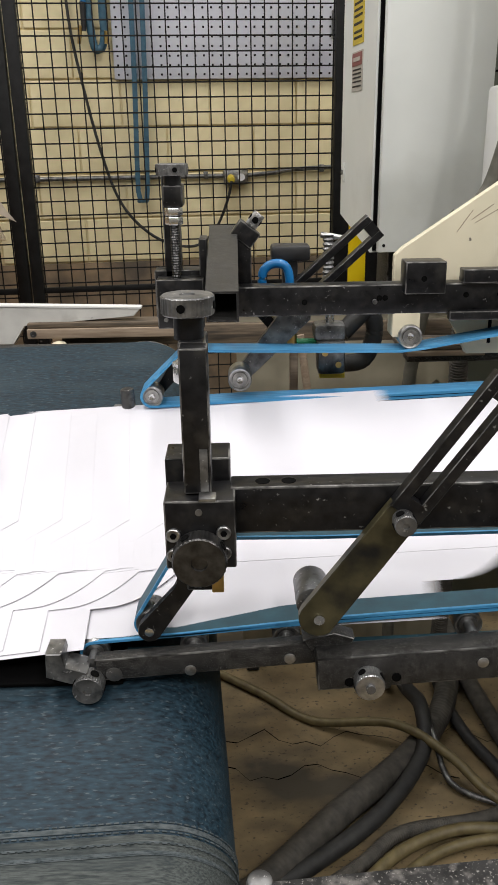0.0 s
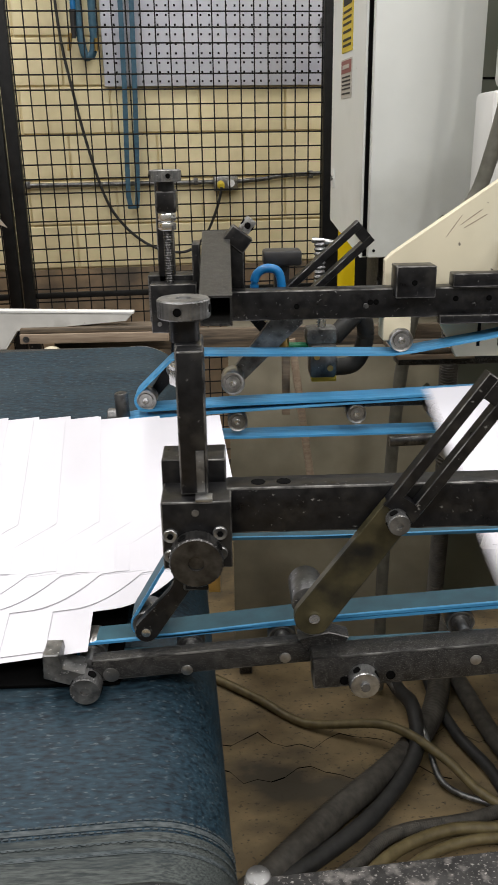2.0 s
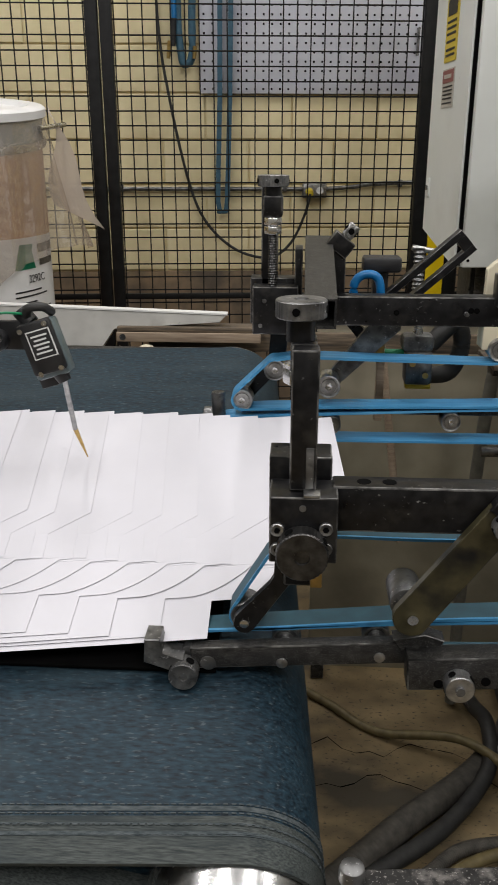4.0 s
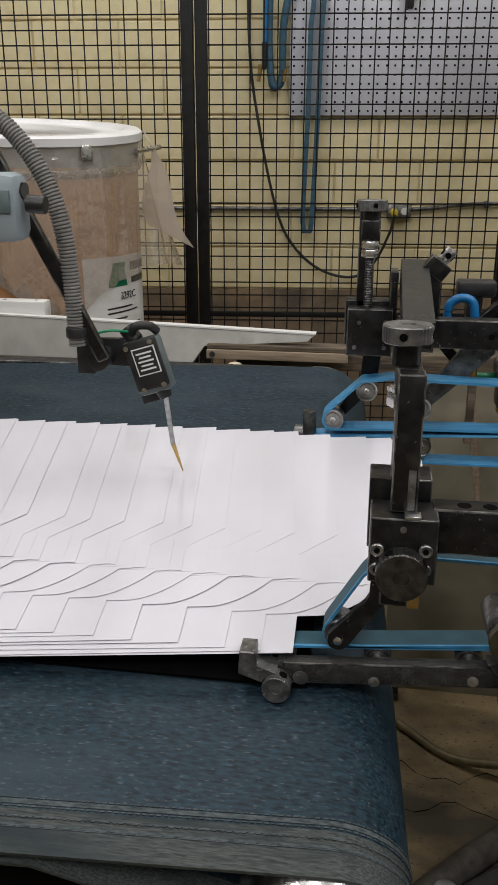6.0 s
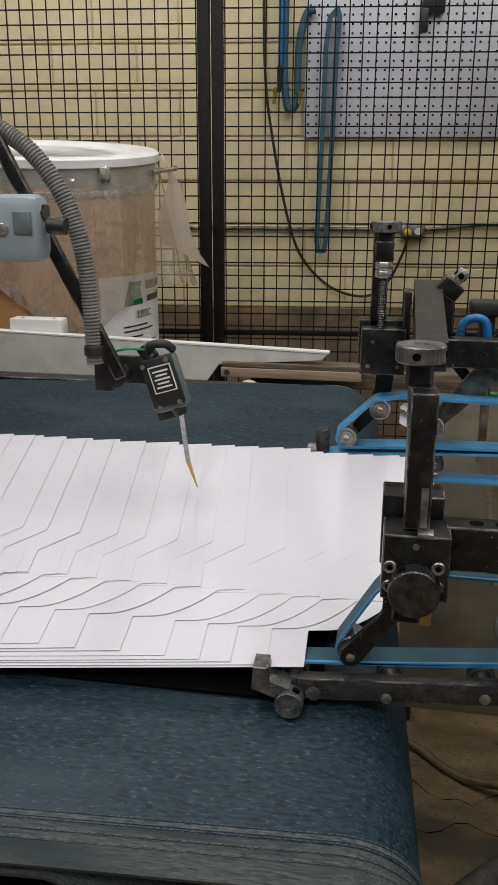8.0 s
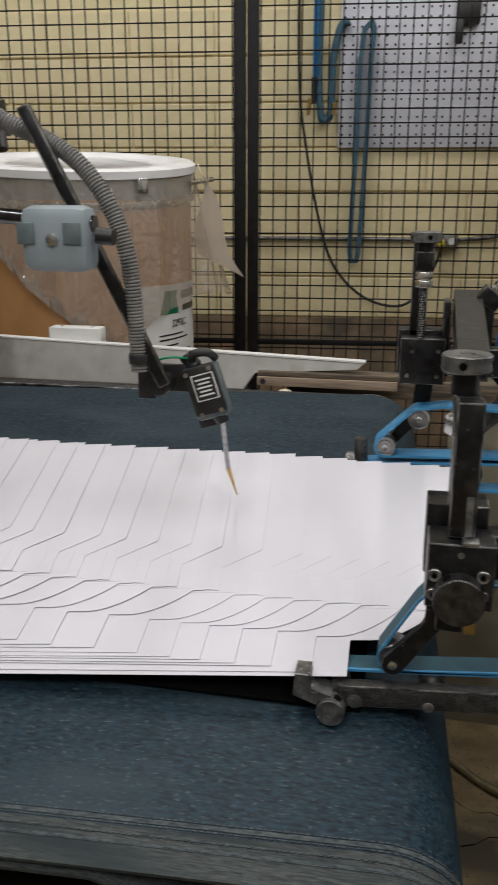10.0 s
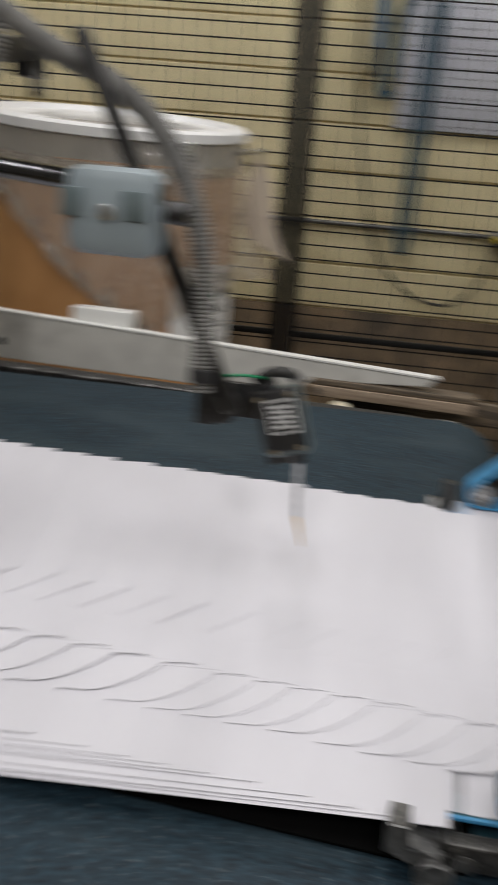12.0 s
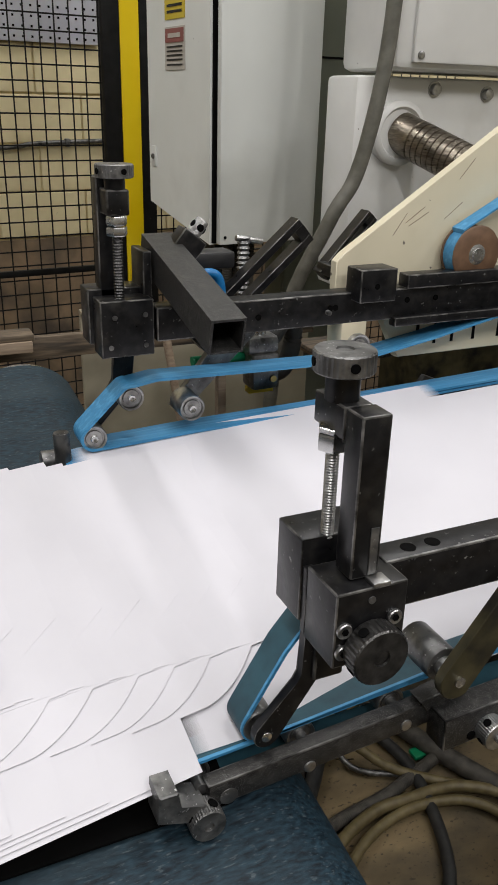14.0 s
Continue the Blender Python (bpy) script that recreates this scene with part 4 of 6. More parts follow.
    k = knurled_knob("clamp_knob", tuple(mc @ Vector((0.0, 0, 0.016))), 0.011, 0.026, tuple(mc.to_3x3() @ Vector((0, 0, 1))), u, STEEL, "small steel cross-hole knob", hole=(0, -1, 0))
    # rollers and belts
    for nm, x, z, r in (("nose_roller", 0.037, 1.144, 0.0205), ("guide_roller", 0.098, 1.203, 0.0205), ("press_roller", 0.198, 1.173, 0.0215), ("top_roller", 0.504, 1.246, 0.0215)):
        bearing(nm, (x, 1.379, z), r, 0.034 if r < 0.021 else 0.05, u)
    part("nose_link", prism([(0.030, 1.13), (0.05, 1.13), (0.115, 1.20), (0.125, 1.30), (0.09, 1.30), (0.085, 1.215)], 1.434, 1.446, bevel=0.001), BLACK, u)
    part("press_arm", prism([(0.18, 1.16), (0.21, 1.155), (0.33, 1.27), (0.33, 1.29), (0.28, 1.29)], 1.432, 1.448, bevel=0.001), WORN, u)
    part("top_lug", box((0.497, 1.415, 1.266), (0.05, 0.05, 0.045), 0.003), CREAM, u)
    ny, nz, nr = 0.037, 1.144, 0.0212
    path = [(1.9, 1.186), (0.66, 1.1425), (0.43, 1.1345), (0.20, 1.1300), (0.06, 1.1235)]
    path += [(ny + nr * math.cos(radians(q)), nz + nr * math.sin(radians(q))) for q in range(-90, -226, -15)]
    path += [(0.098 + nr * math.cos(radians(q)), 1.203 + nr * math.sin(radians(q))) for q in range(135, 79, -11)]
    path += [(0.14, 1.230), (0.30, 1.226), (0.49, 1.2225), (0.53, 1.227), (0.66, 1.249), (1.9, 1.50)]
    part("upper_belt", band(path[::-1], 1.379, 1.430, 0.0045), BLUEBELT, u, "bright blue flat belt")
    return u


def build_far_carrier():
    c = thing("far_lower_carrier", "dark steel lower carrier with belt rollers", "carrier bar")
    part("rail", box((0.95, 1.43, 1.118), (1.5, 0.016, 0.02), 0.002), DUSTY, c)
    for x, z in ((0.205, 1.098), (0.427, 1.108), (0.577, 1.113), (0.80, 1.122)):
        bearing("roller", (x, 1.379, z), 0.0185, 0.036, c)
    path = [(1.9, 1.178), (0.577, 1.1335), (0.427, 1.128), (0.205, 1.1175), (0.02, 1.108), (-0.005, 1.104), (-0.005, 1.085), (0.03, 1.072), (0.22, 1.069), (0.56, 1.071), (1.9, 1.08)]
    part("lower_belt", band(path[::-1], 1.379, 1.430, 0.0040), BLUEBELT, c, "bright blue flat belt")
    nub = thing("guide_stub", "short worn steel guide pin beside the belt", "guide pin")
    part("stub", rod((-0.008, 1.40, 1.09), (-0.010, 1.40, 1.155), 0.013, seg=18, bevel=0.004), WORN, nub)
    part("stub_foot", rod((-0.04, 1.42, 1.10), (-0.005, 1.42, 1.10), 0.018, seg=18, bevel=0.003), WORN, nub)


# ---- the sheets ----
TILT = math.atan(0.052)
SKEW = radians(6.0)
LENGTH, SPEED, STOP_X = 0.86, 0.052, 0.212
ARRIVE = (0.21, 1.205, 2.55, 3.82, 4.72, 5.62, 6.56, 7.56, 8.60, 9.52, 10.60, 11.45, 12.30, 13.32, 14.30)
SHEET_FRAME = Matrix.Translation((0, SHEET_Y, SHEET_Z)) @ LEAN


def sheet_pose(x, jitter=(0.0, 0.0), skew=1.0):
    """A folded blank whose far trailing corner stands at x. The stream swells along the belt and is flattened before the roller."""
    def ease(k):
        k = max(0.0, min(1.0, k))
        return k * k * (3 - 2 * k)
    swell, flat = ease((0.05 - x) / 0.6), ease((-0.75 - x) / 0.45)
    tilt = 0.034 + (TILT - 0.034) * ease((x - STOP_X) / 0.4) + 0.021 * swell - 0.025 * flat
    rise = max(0.0, x - STOP_X) * math.tan(TILT) + 0.0055 - 0.018 * flat
    return SHEET_FRAME @ Matrix.Translation((x, 0.5395 + jitter[0], rise)) @ Matrix.Rotation(-tilt, 4, "Y") @ Matrix.Rotation(SKEW * skew + jitter[1], 4, "Z")


def sheet_meshes():
    """A folded white blank: a lower panel with a side flap and a curved tuck edge, and the main panel folded over it."""
    far, crease, flap_top, near = -0.012, -0.405, -0.459, -0.527
    low = [(-0.08, far), (-0.08, crease)] + [(-0.100 - 0.092 * q, crease - 0.054 * (1 - (1 - q) ** 1.8)) for q in [k / 10 for k in range(0, 11)]]
    low += [(-0.222, flap_top), (-0.228, near), (-LENGTH, near), (-LENGTH, far)]

    def slab(outline, z0, z1):
        bm = bmesh.new()
        a = [bm.verts.new((x, y, z0)) for x, y in outline]
        b = [bm.verts.new((x, y, z1)) for x, y in outline]
        bm.faces.new(a), bm.faces.new(b)
        for k in range(len(a)):
            bm.faces.new((a[k], a[(k + 1) % len(a)], b[(k + 1) % len(a)], b[k]))
        return bm
    # the main panel's trailing edge droops onto the blank below, least along the folds
    bm = bmesh.new()
    xs = [0.0, -0.015, -0.03, -0.05, -0.08, -0.13, -0.30, -LENGTH]
    ys = [(far, 0.0012), (-0.03, 0.0018), (-0.07, 0.0024), (-0.20, 0.0025), (-0.27, 0.0024), (-0.305, 0.0022), (-0.325, 0.0021), (-0.350, 0.0020), (-0.385, 0.0016), (crease, 0.0011)]
    tops, bottoms = [], []
    for x in xs:
        ease = max(0.0, 1 + x / 0.13) ** 1.5
        lip = [0.004 * min(1.0, max(0.0, -x / 0.08)) if y == crease else 0.0 for y, d in ys]
        # the corner towards the aisle is cut back
        cut = [0.060 * min(1.0, max(0.0, (-0.305 - y) / 0.045)) * max(0.0, 1 + x / 0.13) for y, d in ys]
        tops.append([bm.verts.new((x - k, y + e, 0.0013 - 0.98 * d * ease)) for (y, d), e, k in zip(ys, lip, cut)])
        bottoms.append([bm.verts.new((x - k, y + e, 0.00085 - 0.98 * d * ease)) for (y, d), e, k in zip(ys, lip, cut)])
    for side in (tops, bottoms):
        for a, b in zip(side, side[1:]):
            for k in range(len(ys) - 1):
                bm.faces.new((a[k], a[k + 1], b[k + 1], b[k]))
    for k in range(len(ys) - 1):
        for i in (0, -1):
            bm.faces.new((tops[i][k], tops[i][k + 1], bottoms[i][k + 1], bottoms[i][k]))
    for i in range(len(xs) - 1):
        for k in (0, -1):
            bm.faces.new((tops[i][k], tops[i + 1][k], bottoms[i + 1][k], bottoms[i][k]))
    # a glue tab along the far edge, set back from the trailing edge
    tab = [(-0.217, far), (-0.219, 0.0265), (-LENGTH, 0.0265), (-LENGTH, far)]
    ring = [[bm.verts.new((x, y, z)) for x, y in tab] for z in (0.00085, 0.0013)]
    bm.faces.new(ring[0]), bm.faces.new(ring[1])
    for k in range(4):
        bm.faces.new((ring[0][k], ring[0][(k + 1) % 4], ring[1][(k + 1) % 4], ring[1][k]))
    return mesh_of(slab(low, 0.0003, 0.0008), "side_flap", CARD), mesh_of(bm, "main_panel", CARD)


def build_sheets():
    lower, upper = sheet_meshes()
    rng = random.Random(4)
    made = []
    step = SPEED * 1.08
    starts = [(STOP_X - SPEED * 0.86 - step * k, None) for k in range(33)]
    starts += [(None, t) for t in ARRIVE]
    for k, (x, t) in enumerate(starts):
        ob = thing("folded_blank", "plain white folded carton blank lying in the shingled stream", "carton blank", group="shingled carton blanks")
        for me, nm in ((lower, "side_flap"), (upper, "main_panel")):
            p = new(nm, me)
            p.parent = ob
        made.append((ob, x, t, (rng.uniform(-0.002, 0.002), radians(rng.uniform(-0.25, 0.25))), rng.uniform(-0.008, 0.008) if x is not None else 0.0))
    return made


SHEETS = []


def build_lights():
    """Fluorescent fittings added in rows under the ceiling, unseen, strongest behind the camera."""
    k = 0
    for u in (-2.6, -0.6, 1.4, 3.4):
        for v in (-2.2, 0.2, 2.4):
            f = thing("ceiling_light", "long white fluorescent ceiling fitting, added out of view", "ceiling light", HALL @ Matrix.Translation((u, v, 4.42)), group="ceiling lights")
            part("housing", box((0, 0, 0.04), (0.22, 1.5, 0.08), 0.01), WHITE, f)
            lamp = bpy.data.lights.new("tube", "AREA")
            lamp.shape, lamp.size, lamp.size_y, lamp.energy, lamp.color = "RECTANGLE", 0.2, 1.45, LAMP_POWER * (1.40 if v < -1 else 0.80), (1.0, 0.975, 0.962)
            ob = new("tube", lamp)
            ob.matrix_world = HALL @ Matrix.Translation((u, v, 4.415))


# ---- machine body beyond the far belt ----
def build_machine_right():
    p = thing("side_plate", "cream enamelled machine side plate with scratches", "machine plate")
    part("plate", prism([(0.479, 1.300), (0.479, 1.382), (0.492, 1.395), (0.786, 1.590), (1.30, 1.935), (1.95, 1.935), (1.95, 1.20), (0.62, 1.20), (0.58, 1.28)], 1.432, 1.452, bevel=0.0015), CREAM, p)
    for x, z, a in ((0.63, 1.455, 35), (0.638, 1.448, 30), (0.60, 1.44, 55), (0.73, 1.53, 50), (0.71, 1.46, 38)):
        part("scratch", box((0, 0, 0), (0.045, 0.0006, 0.0008), 0, Matrix.Translation((x, 1.4319, z)) @ Matrix.Rotation(radians(-a), 4, "Y")), PHENOLIC, p)
    for x in (0.66, 0.70, 0.74, 0.79, 0.85):
        part("slit", box((x, 1.4315, 1.245), (0.006, 0.002, 0.05)), HOLE, p)
    pul = thing("belt_pulley", "brown flanged pulley carrying a bright blue belt", "pulley", Matrix.Translation((-0.014, 0.0, -0.006)))
    m = Matrix.Translation((0.749, 1.384, 1.396)) @ Matrix.Rotation(radians(-90), 4, "X")
    part("flange", lathe([(0.012, 0), (0.048, 0), (0.050, 0.0015), (0.050, 0.004), (0.042, 0.004), (0.042, 0.034), (0.050, 0.034), (0.050, 0.038), (0.012, 0.038)], 40, m), PHENOLIC, pul)
    part("hub", lathe([(0.004, -0.004), (0.011, -0.004), (0.012, -0.002), (0.018, 0.0), (0.018, 0.004)], 24, m), BRIGHT, pul)
    part("axle", rod((0.749, 1.40, 1.396), (0.749, 1.44, 1.396), 0.012, seg=18), WORN, pul)
    path = [(1.9, 2.06), (0.718, 1.4365)] + [(0.749 + 0.044 * math.cos(radians(q)), 1.396 + 0.044 * math.sin(radians(q))) for q in range(128, 271, 12)] + [(0.9, 1.355), (1.9, 1.38)]
    part("belt", band(path, 1.388, 1.420, -0.0035), BLUEBELT, pul, "bright blue flat belt")
    w = thing("white_machine", "white enamelled machine head with a ribbed steel shaft", "machine")
    part("frame", box((1.514, 2.03, 1.445), (1.40, 0.14, 0.49), 0.012), WHITE, w)
    part("pedestal", box((1.62, 2.06, 0.60), (1.10, 0.18, 1.196), 0.008), BRONZED, w, "oily dark pedestal")
    part("head_box", box((1.60, 2.00, 2.17), (1.48, 0.24, 0.94), 0.020), WHITE, w)
    panel = part("cover", box((1.58, 1.876, 2.16), (1.36, 0.014, 0.89), 0.006), WHITE, w)
    for x, z in ((0.917, 1.731), (1.3, 1.731)):
        part("screw", rod((x, 1.8695, z), (x, 1.865, z), 0.009, seg=16, bevel=0.002), STEEL, panel)
    mf = Matrix.Translation((0.928, 1.958, 1.568)) @ Matrix.Rotation(radians(90), 4, "X")
    part("flange", lathe([(0.072, 0), (0.072, 0.020), (0.066, 0.026), (0.058, 0.028), (0.052, 0.02)], 40, mf), WHITE, w)
    d = (Vector((1.04, 1.60, 1.45)) - Vector((0.938, 1.95, 1.570))).normalized()
    ms = Matrix.Translation((0.938, 1.95, 1.570)) @ d.to_track_quat("Z", "X").to_matrix().to_4x4()
    prof = [(0.046, 0.0), (0.046, 0.055), (0.042, 0.058)]
    for k in range(18):
        z = 0.06 + k * 0.017
        prof += [(0.0465, z), (0.0465, z + 0.014), (0.043, z + 0.015)]
    part("ribbed_shaft", lathe(prof, 36, ms), SHAFT, w, "ribbed browned steel shaft")
    for x, z in ((1.028, 1.665), (1.183, 1.658), (1.40, 1.655)):
        part("cap_screw", rod((x, 1.962, z), (x, 1.945, z), 0.013, seg=18, bevel=0.003), STEEL, w)
        part("washer", rod((x, 1.962, z), (x, 1.957, z), 0.018, seg=18), STEEL, w)
    for k in range(6):
        part("vent_slot", box((1.123 + 0.0250 * k, 1.8685, 1.810), (0.006, 0.003, 0.046)), HOLE, panel)

    def slotted(name, lo, hi, wide, y, label, rail):
        t = thing(name, label, "slotted arm")
        a, b = Vector(lo), Vector(hi)
        dd = (b - a).normalized()
        s = Vector((-dd.y, dd.x))
        n = (b - a).length

        def at(k, off):
            q = a + dd * k + s * off
            return (q.x, q.y)
        part("slot_rail", prism([at(0, wide), at(0, wide - rail), at(n, wide - rail), at(n, wide)], y, y + 0.03, bevel=0.001), BLACK, t)
        part("slot_rail", prism([at(0, -wide + rail), at(0, -wide), at(n, -wide), at(n, -wide + rail)], y, y + 0.03, bevel=0.001), BLACK, t)
        for k in (0.0, n - 0.02):
            part("end", prism([at(k, wide - rail), at(k, -wide + rail), at(k + 0.02, -wide + rail), at(k + 0.02, wide - rail)], y, y + 0.03), BLACK, t)
        return t
    slotted("slotted_arm", (0.25, 1.245), (0.455, 1.428), 0.024, 1.50, "black slotted steel arm behind the bar", 0.013)
    small = slotted("small_slotted_arm", (0.53, 1.33), (0.628, 1.438), 0.013, 1.56, "small black slotted steel arm behind the cream plate", 0.008)
    part("stem", box((0.535, 1.515, 1.345), (0.022, 0.13, 0.022), 0.002), BLACK, small)
    h = thing("spring_handle", "steel spring-loaded handle behind the bar", "handle")
    part("spring", lathe([(0.012 if k % 2 else 0.009, 1.30 + 0.0045 * k) for k in range(30)], 16, Matrix.Translation((0.378, 1.594, -0.028))), WORN, h)
    part("cross_pin", rod((0.362, 1.594, 1.403), (0.415, 1.594, 1.394), 0.006, seg=14, bevel=0.002), STEEL, h)
    v = thing("air_valve", "grey die-cast air valve with fittings below the bar", "valve")
    part("body", box((0.375, 1.50, 1.185), (0.052, 0.05, 0.066), 0.006), WORN, v)
    part("cap", box((0.372, 1.505, 1.232), (0.062, 0.05, 0.034), 0.010), WORN, v)
    part("nipple", rod((0.372, 1.50, 1.248), (0.372, 1.50, 1.275), 0.010, 0.007, 16), BRIGHT, v)
    part("screw", rod((0.362, 1.474, 1.195), (0.362, 1.472, 1.195), 0.006, seg=12), BRASS, v)
    part("screw", rod((0.388, 1.474, 1.172), (0.388, 1.472, 1.172), 0.006, seg=12), BRASS, v)
    part("tee", rod((0.25, 1.52, 1.205), (0.35, 1.52, 1.205), 0.009, seg=14), GREENPLASTIC, v, "green air fitting")
    part("elbow", rod((0.30, 1.50, 1.21), (0.30, 1.50, 1.255), 0.010, 0.008, 14), BRASS, v)
    part("stem", box((0.305, 1.52, 1.13), (0.016, 0.016, 0.13), 0.002), PALEWOOD, v)
    part("yellow_tag", box((0.38, 1.515, 1.142), (0.05, 0.02, 0.012), 0.002), STICKYELLOW, v)
    part("black_hose", sweep([(0.40, 1.53, 1.22), (0.45, 1.55, 1.26), (0.47, 1.56, 1.22), (0.45, 1.56, 1.16), (0.40, 1.56, 1.15)], 0.018, 12), RUBBER, v)
    b = part("air_tube", sweep([(0.245, 1.50, 1.30), (0.245, 1.50, 1.345), (0.265, 1.50, 1.362), (0.290, 1.50, 1.354), (0.298, 1.50, 1.31)], 0.0085, 12), AIRBLUE)
    tagged(b, "short bright blue air tube looped behind the bar", "air tube")
    box2 = thing("switch_box", "small black switch box behind the bar", "switch box")
    part("body", box((0.30, 1.56, 1.375), (0.075, 0.05, 0.03), 0.006), BLACKPLASTIC, box2)
    part("mount", box((0.30, 1.57, 1.33), (0.03, 0.03, 0.07), 0.003), BLACKPLASTIC, box2)
    # bars and brackets below the sheets
    g = thing("guide_rail", "bright aluminium guide rail below the sheet path", "guide rail")
    slope = Matrix.Translation((0.40, 1.20, 0.990)) @ Matrix.Rotation(radians(-6.0), 4, "Y")
    part("rail", box((0.60, 0.011, 0.0), (1.30, 0.022, 0.026), 0.002, slope), STEEL, g)
    part("rod_rest", rod(slope @ Vector((0.20, 0.02, 0.012)), slope @ Vector((0.33, -0.09, 0.03)), 0.007, seg=12), BRIGHT, g)
    for x in (0.07, 0.16, 0.45):
        part("screw", rod(slope @ Vector((x, 0.011, 0.0125)), slope @ Vector((x, 0.011, 0.0155)), 0.005, seg=12), BRIGHT, g)
    part("rail_foot", box((1.45, 1.21, 0.50), (0.05, 0.05, 1.15), 0.003), DUSTY, g)
    k = thing("bearing_bracket", "white bolted bearing bracket under the belts", "bracket")
    part("plate", prism([(0.66, 0.86), (0.72, 0.86), (0.80, 1.05), (0.80, 1.12), (0.70, 1.12), (0.69, 1.0)], 1.30, 1.316, bevel=0.001), OLDWHITE, k)
    for x, z in ((0.705, 1.07), (0.745, 1.075), (0.70, 1.0), (0.735, 1.01), (0.72, 1.10)):
        part("bolt", rod((x, 1.296, z), (x, 1.301, z), 0.007, seg=12), WORN, k)
    part("link_bar", box((1.05, 1.33, 1.06), (0.75, 0.02, 0.05), 0.003), OLDWHITE, k)
    gp = thing("guard_panel", "dull olive brown sheet metal guard panel behind the belts", "panel")
    part("sheet", box((0.50, 2.12, 0.60), (0.62, 0.012, 1.10), 0.002), OLIVE, gp)
    part("fold", box((0.50, 2.112, 1.158), (0.62, 0.03, 0.012), 0.002), OLIVE, gp)
    for x in (0.22, 0.78):
        part("stand", box((x, 2.14, 0.03), (0.04, 0.05, 0.06), 0.003), DUSTY, gp)
    part("drop_pipe", rod((0.35, 1.95, 1.12), (0.42, 1.90, 0.60), 0.010, seg=12), PALEWOOD, gp)
    part("ribbed_hose", sweep([(0.70, 1.75, 1.30), (0.70, 1.76, 1.10), (0.72, 1.80, 0.70), (0.74, 1.90, 0.2)], 0.022, 12, ribs=0.12), HOSEDARK, gp)
    base = thing("under_belt_machine", "dark machine body added under the belts to darken the floor", "machine")
    # casing added to keep light off the floor below the belts
    part("casing", box((1.85, 1.30, 0.45), (1.1, 1.1, 0.90), 0.01), DUSTY, base)
    part("side_beam", box((1.65, 1.60, 0.98), (1.5, 0.08, 0.08), 0.006), WORN, base)
    part("cross_beam", box((1.40, 1.10, 0.93), (0.08, 1.10, 0.07), 0.006), DUSTY, base)
    # motor, plate and bars added to fill in dark clutter
    part("motor", rod((0.86, 1.66, 0.93), (1.30, 1.72, 0.90), 0.085, seg=30, bevel=0.012), BRONZED, base, "oily dark motor")
    for k in range(7):
        part("motor_fin", rod((0.92 + 0.045 * k, 1.668 + 0.0061 * k, 0.926 - 0.003 * k), (0.932 + 0.045 * k, 1.6696 + 0.0061 * k, 0.925 - 0.003 * k), 0.093, seg=30), BRONZED, base)
    part("motor_plate", prism([(0.74, 0.80), (0.90, 0.84), (0.90, 1.06), (0.80, 1.10), (0.72, 1.0)], 1.575, 1.59, bevel=0.002), WORN, base)
    part("tie_rod", rod((0.52, 1.52, 1.00), (1.4, 1.50, 1.03), 0.011, seg=14), WORN, base)
    part("diagonal_bar", box((0, 0, 0), (0.035, 0.02, 0.42), 0.003, along((0.60, 1.56, 1.10), (0.88, 1.54, 0.80))[0]), BRONZED, base)
    part("link_arm", prism([(0.60, 1.00), (0.63, 0.97), (0.78, 0.98), (0.79, 1.02), (0.66, 1.03)], 1.46, 1.475, bevel=0.002), OLDWHITE, base)
    part("pad_board", box((0.62, 1.62, 1.165), (0.16, 0.10, 0.012), 0.002), PALEWOOD, base)
    part("pad", box((0.60, 1.615, 1.178), (0.15, 0.09, 0.010), 0.002), WOOD, base)
    part("pad_rest", box((0.98, 1.64, 1.145), (0.86, 0.05, 0.02), 0.003), DUSTY, base)


# ---- the far rail, drum and sensor ----
def build_rail():
    r = thing("side_rail", "scuffed white painted conveyor side rail", "rail")
    part("board", prism([(-2.9, 1.285), (-0.042, 1.196), (-0.060, 1.177), (-0.33, 1.160), (-0.36, 1.112), (-2.9, 1.115)], 1.940, 1.966, bevel=0.0015), OLDWHITE, r)
    part("top_strip", prism([(-2.9, 1.289), (-0.040, 1.200), (-0.040, 1.196), (-2.9, 1.285)], 1.938, 1.968), WHITE, r)
    part("hole", rod((-1.10, 1.9385, 1.155), (-1.10, 1.942, 1.155), 0.011, seg=16), HOLE, r)
    part("bracket", box((-0.845, 1.985, 1.236), (0.15, 0.05, 0.045), 0.004), WHITE, r)
    for x in (-0.89, -0.80):
        part("bracket_hole", rod((x, 1.985, 1.2585), (x, 1.985, 1.2592), 0.005, seg=12), HOLE, r)
    for x in (-2.4, -1.35, -0.5):
        part("leg", box((x, 1.985, 0.56), (0.05, 0.04, 1.12), 0.003), OLDWHITE, r)
    w = thing("wood_strip", "oily dark wooden strip clamped to the rail", "wooden strip")
    part("top_board", box((-0.135, 1.957, 1.160), (0.37, 0.060, 0.014), 0.003), WOOD, w)
    part("front_strip", box((-0.138, 1.930, 1.141), (0.365, 0.016, 0.024), 0.002), PALEWOOD, w, "paler worn front edge")
    part("bolt", rod((-0.305, 1.921, 1.141), (-0.305, 1.924, 1.141), 0.008, seg=14), WORN, w)
    part("back_plate", box((0.25, 1.99, 1.12), (1.0, 0.02, 0.05), 0.003), WOOD, w)
    part("knob", lathe([(0.004, 0.018), (0.016, 0.014), (0.024, 0.004), (0.024, 0.0)], 20, Matrix.Translation((-0.245, 1.922, 1.105))), CREAM, w)


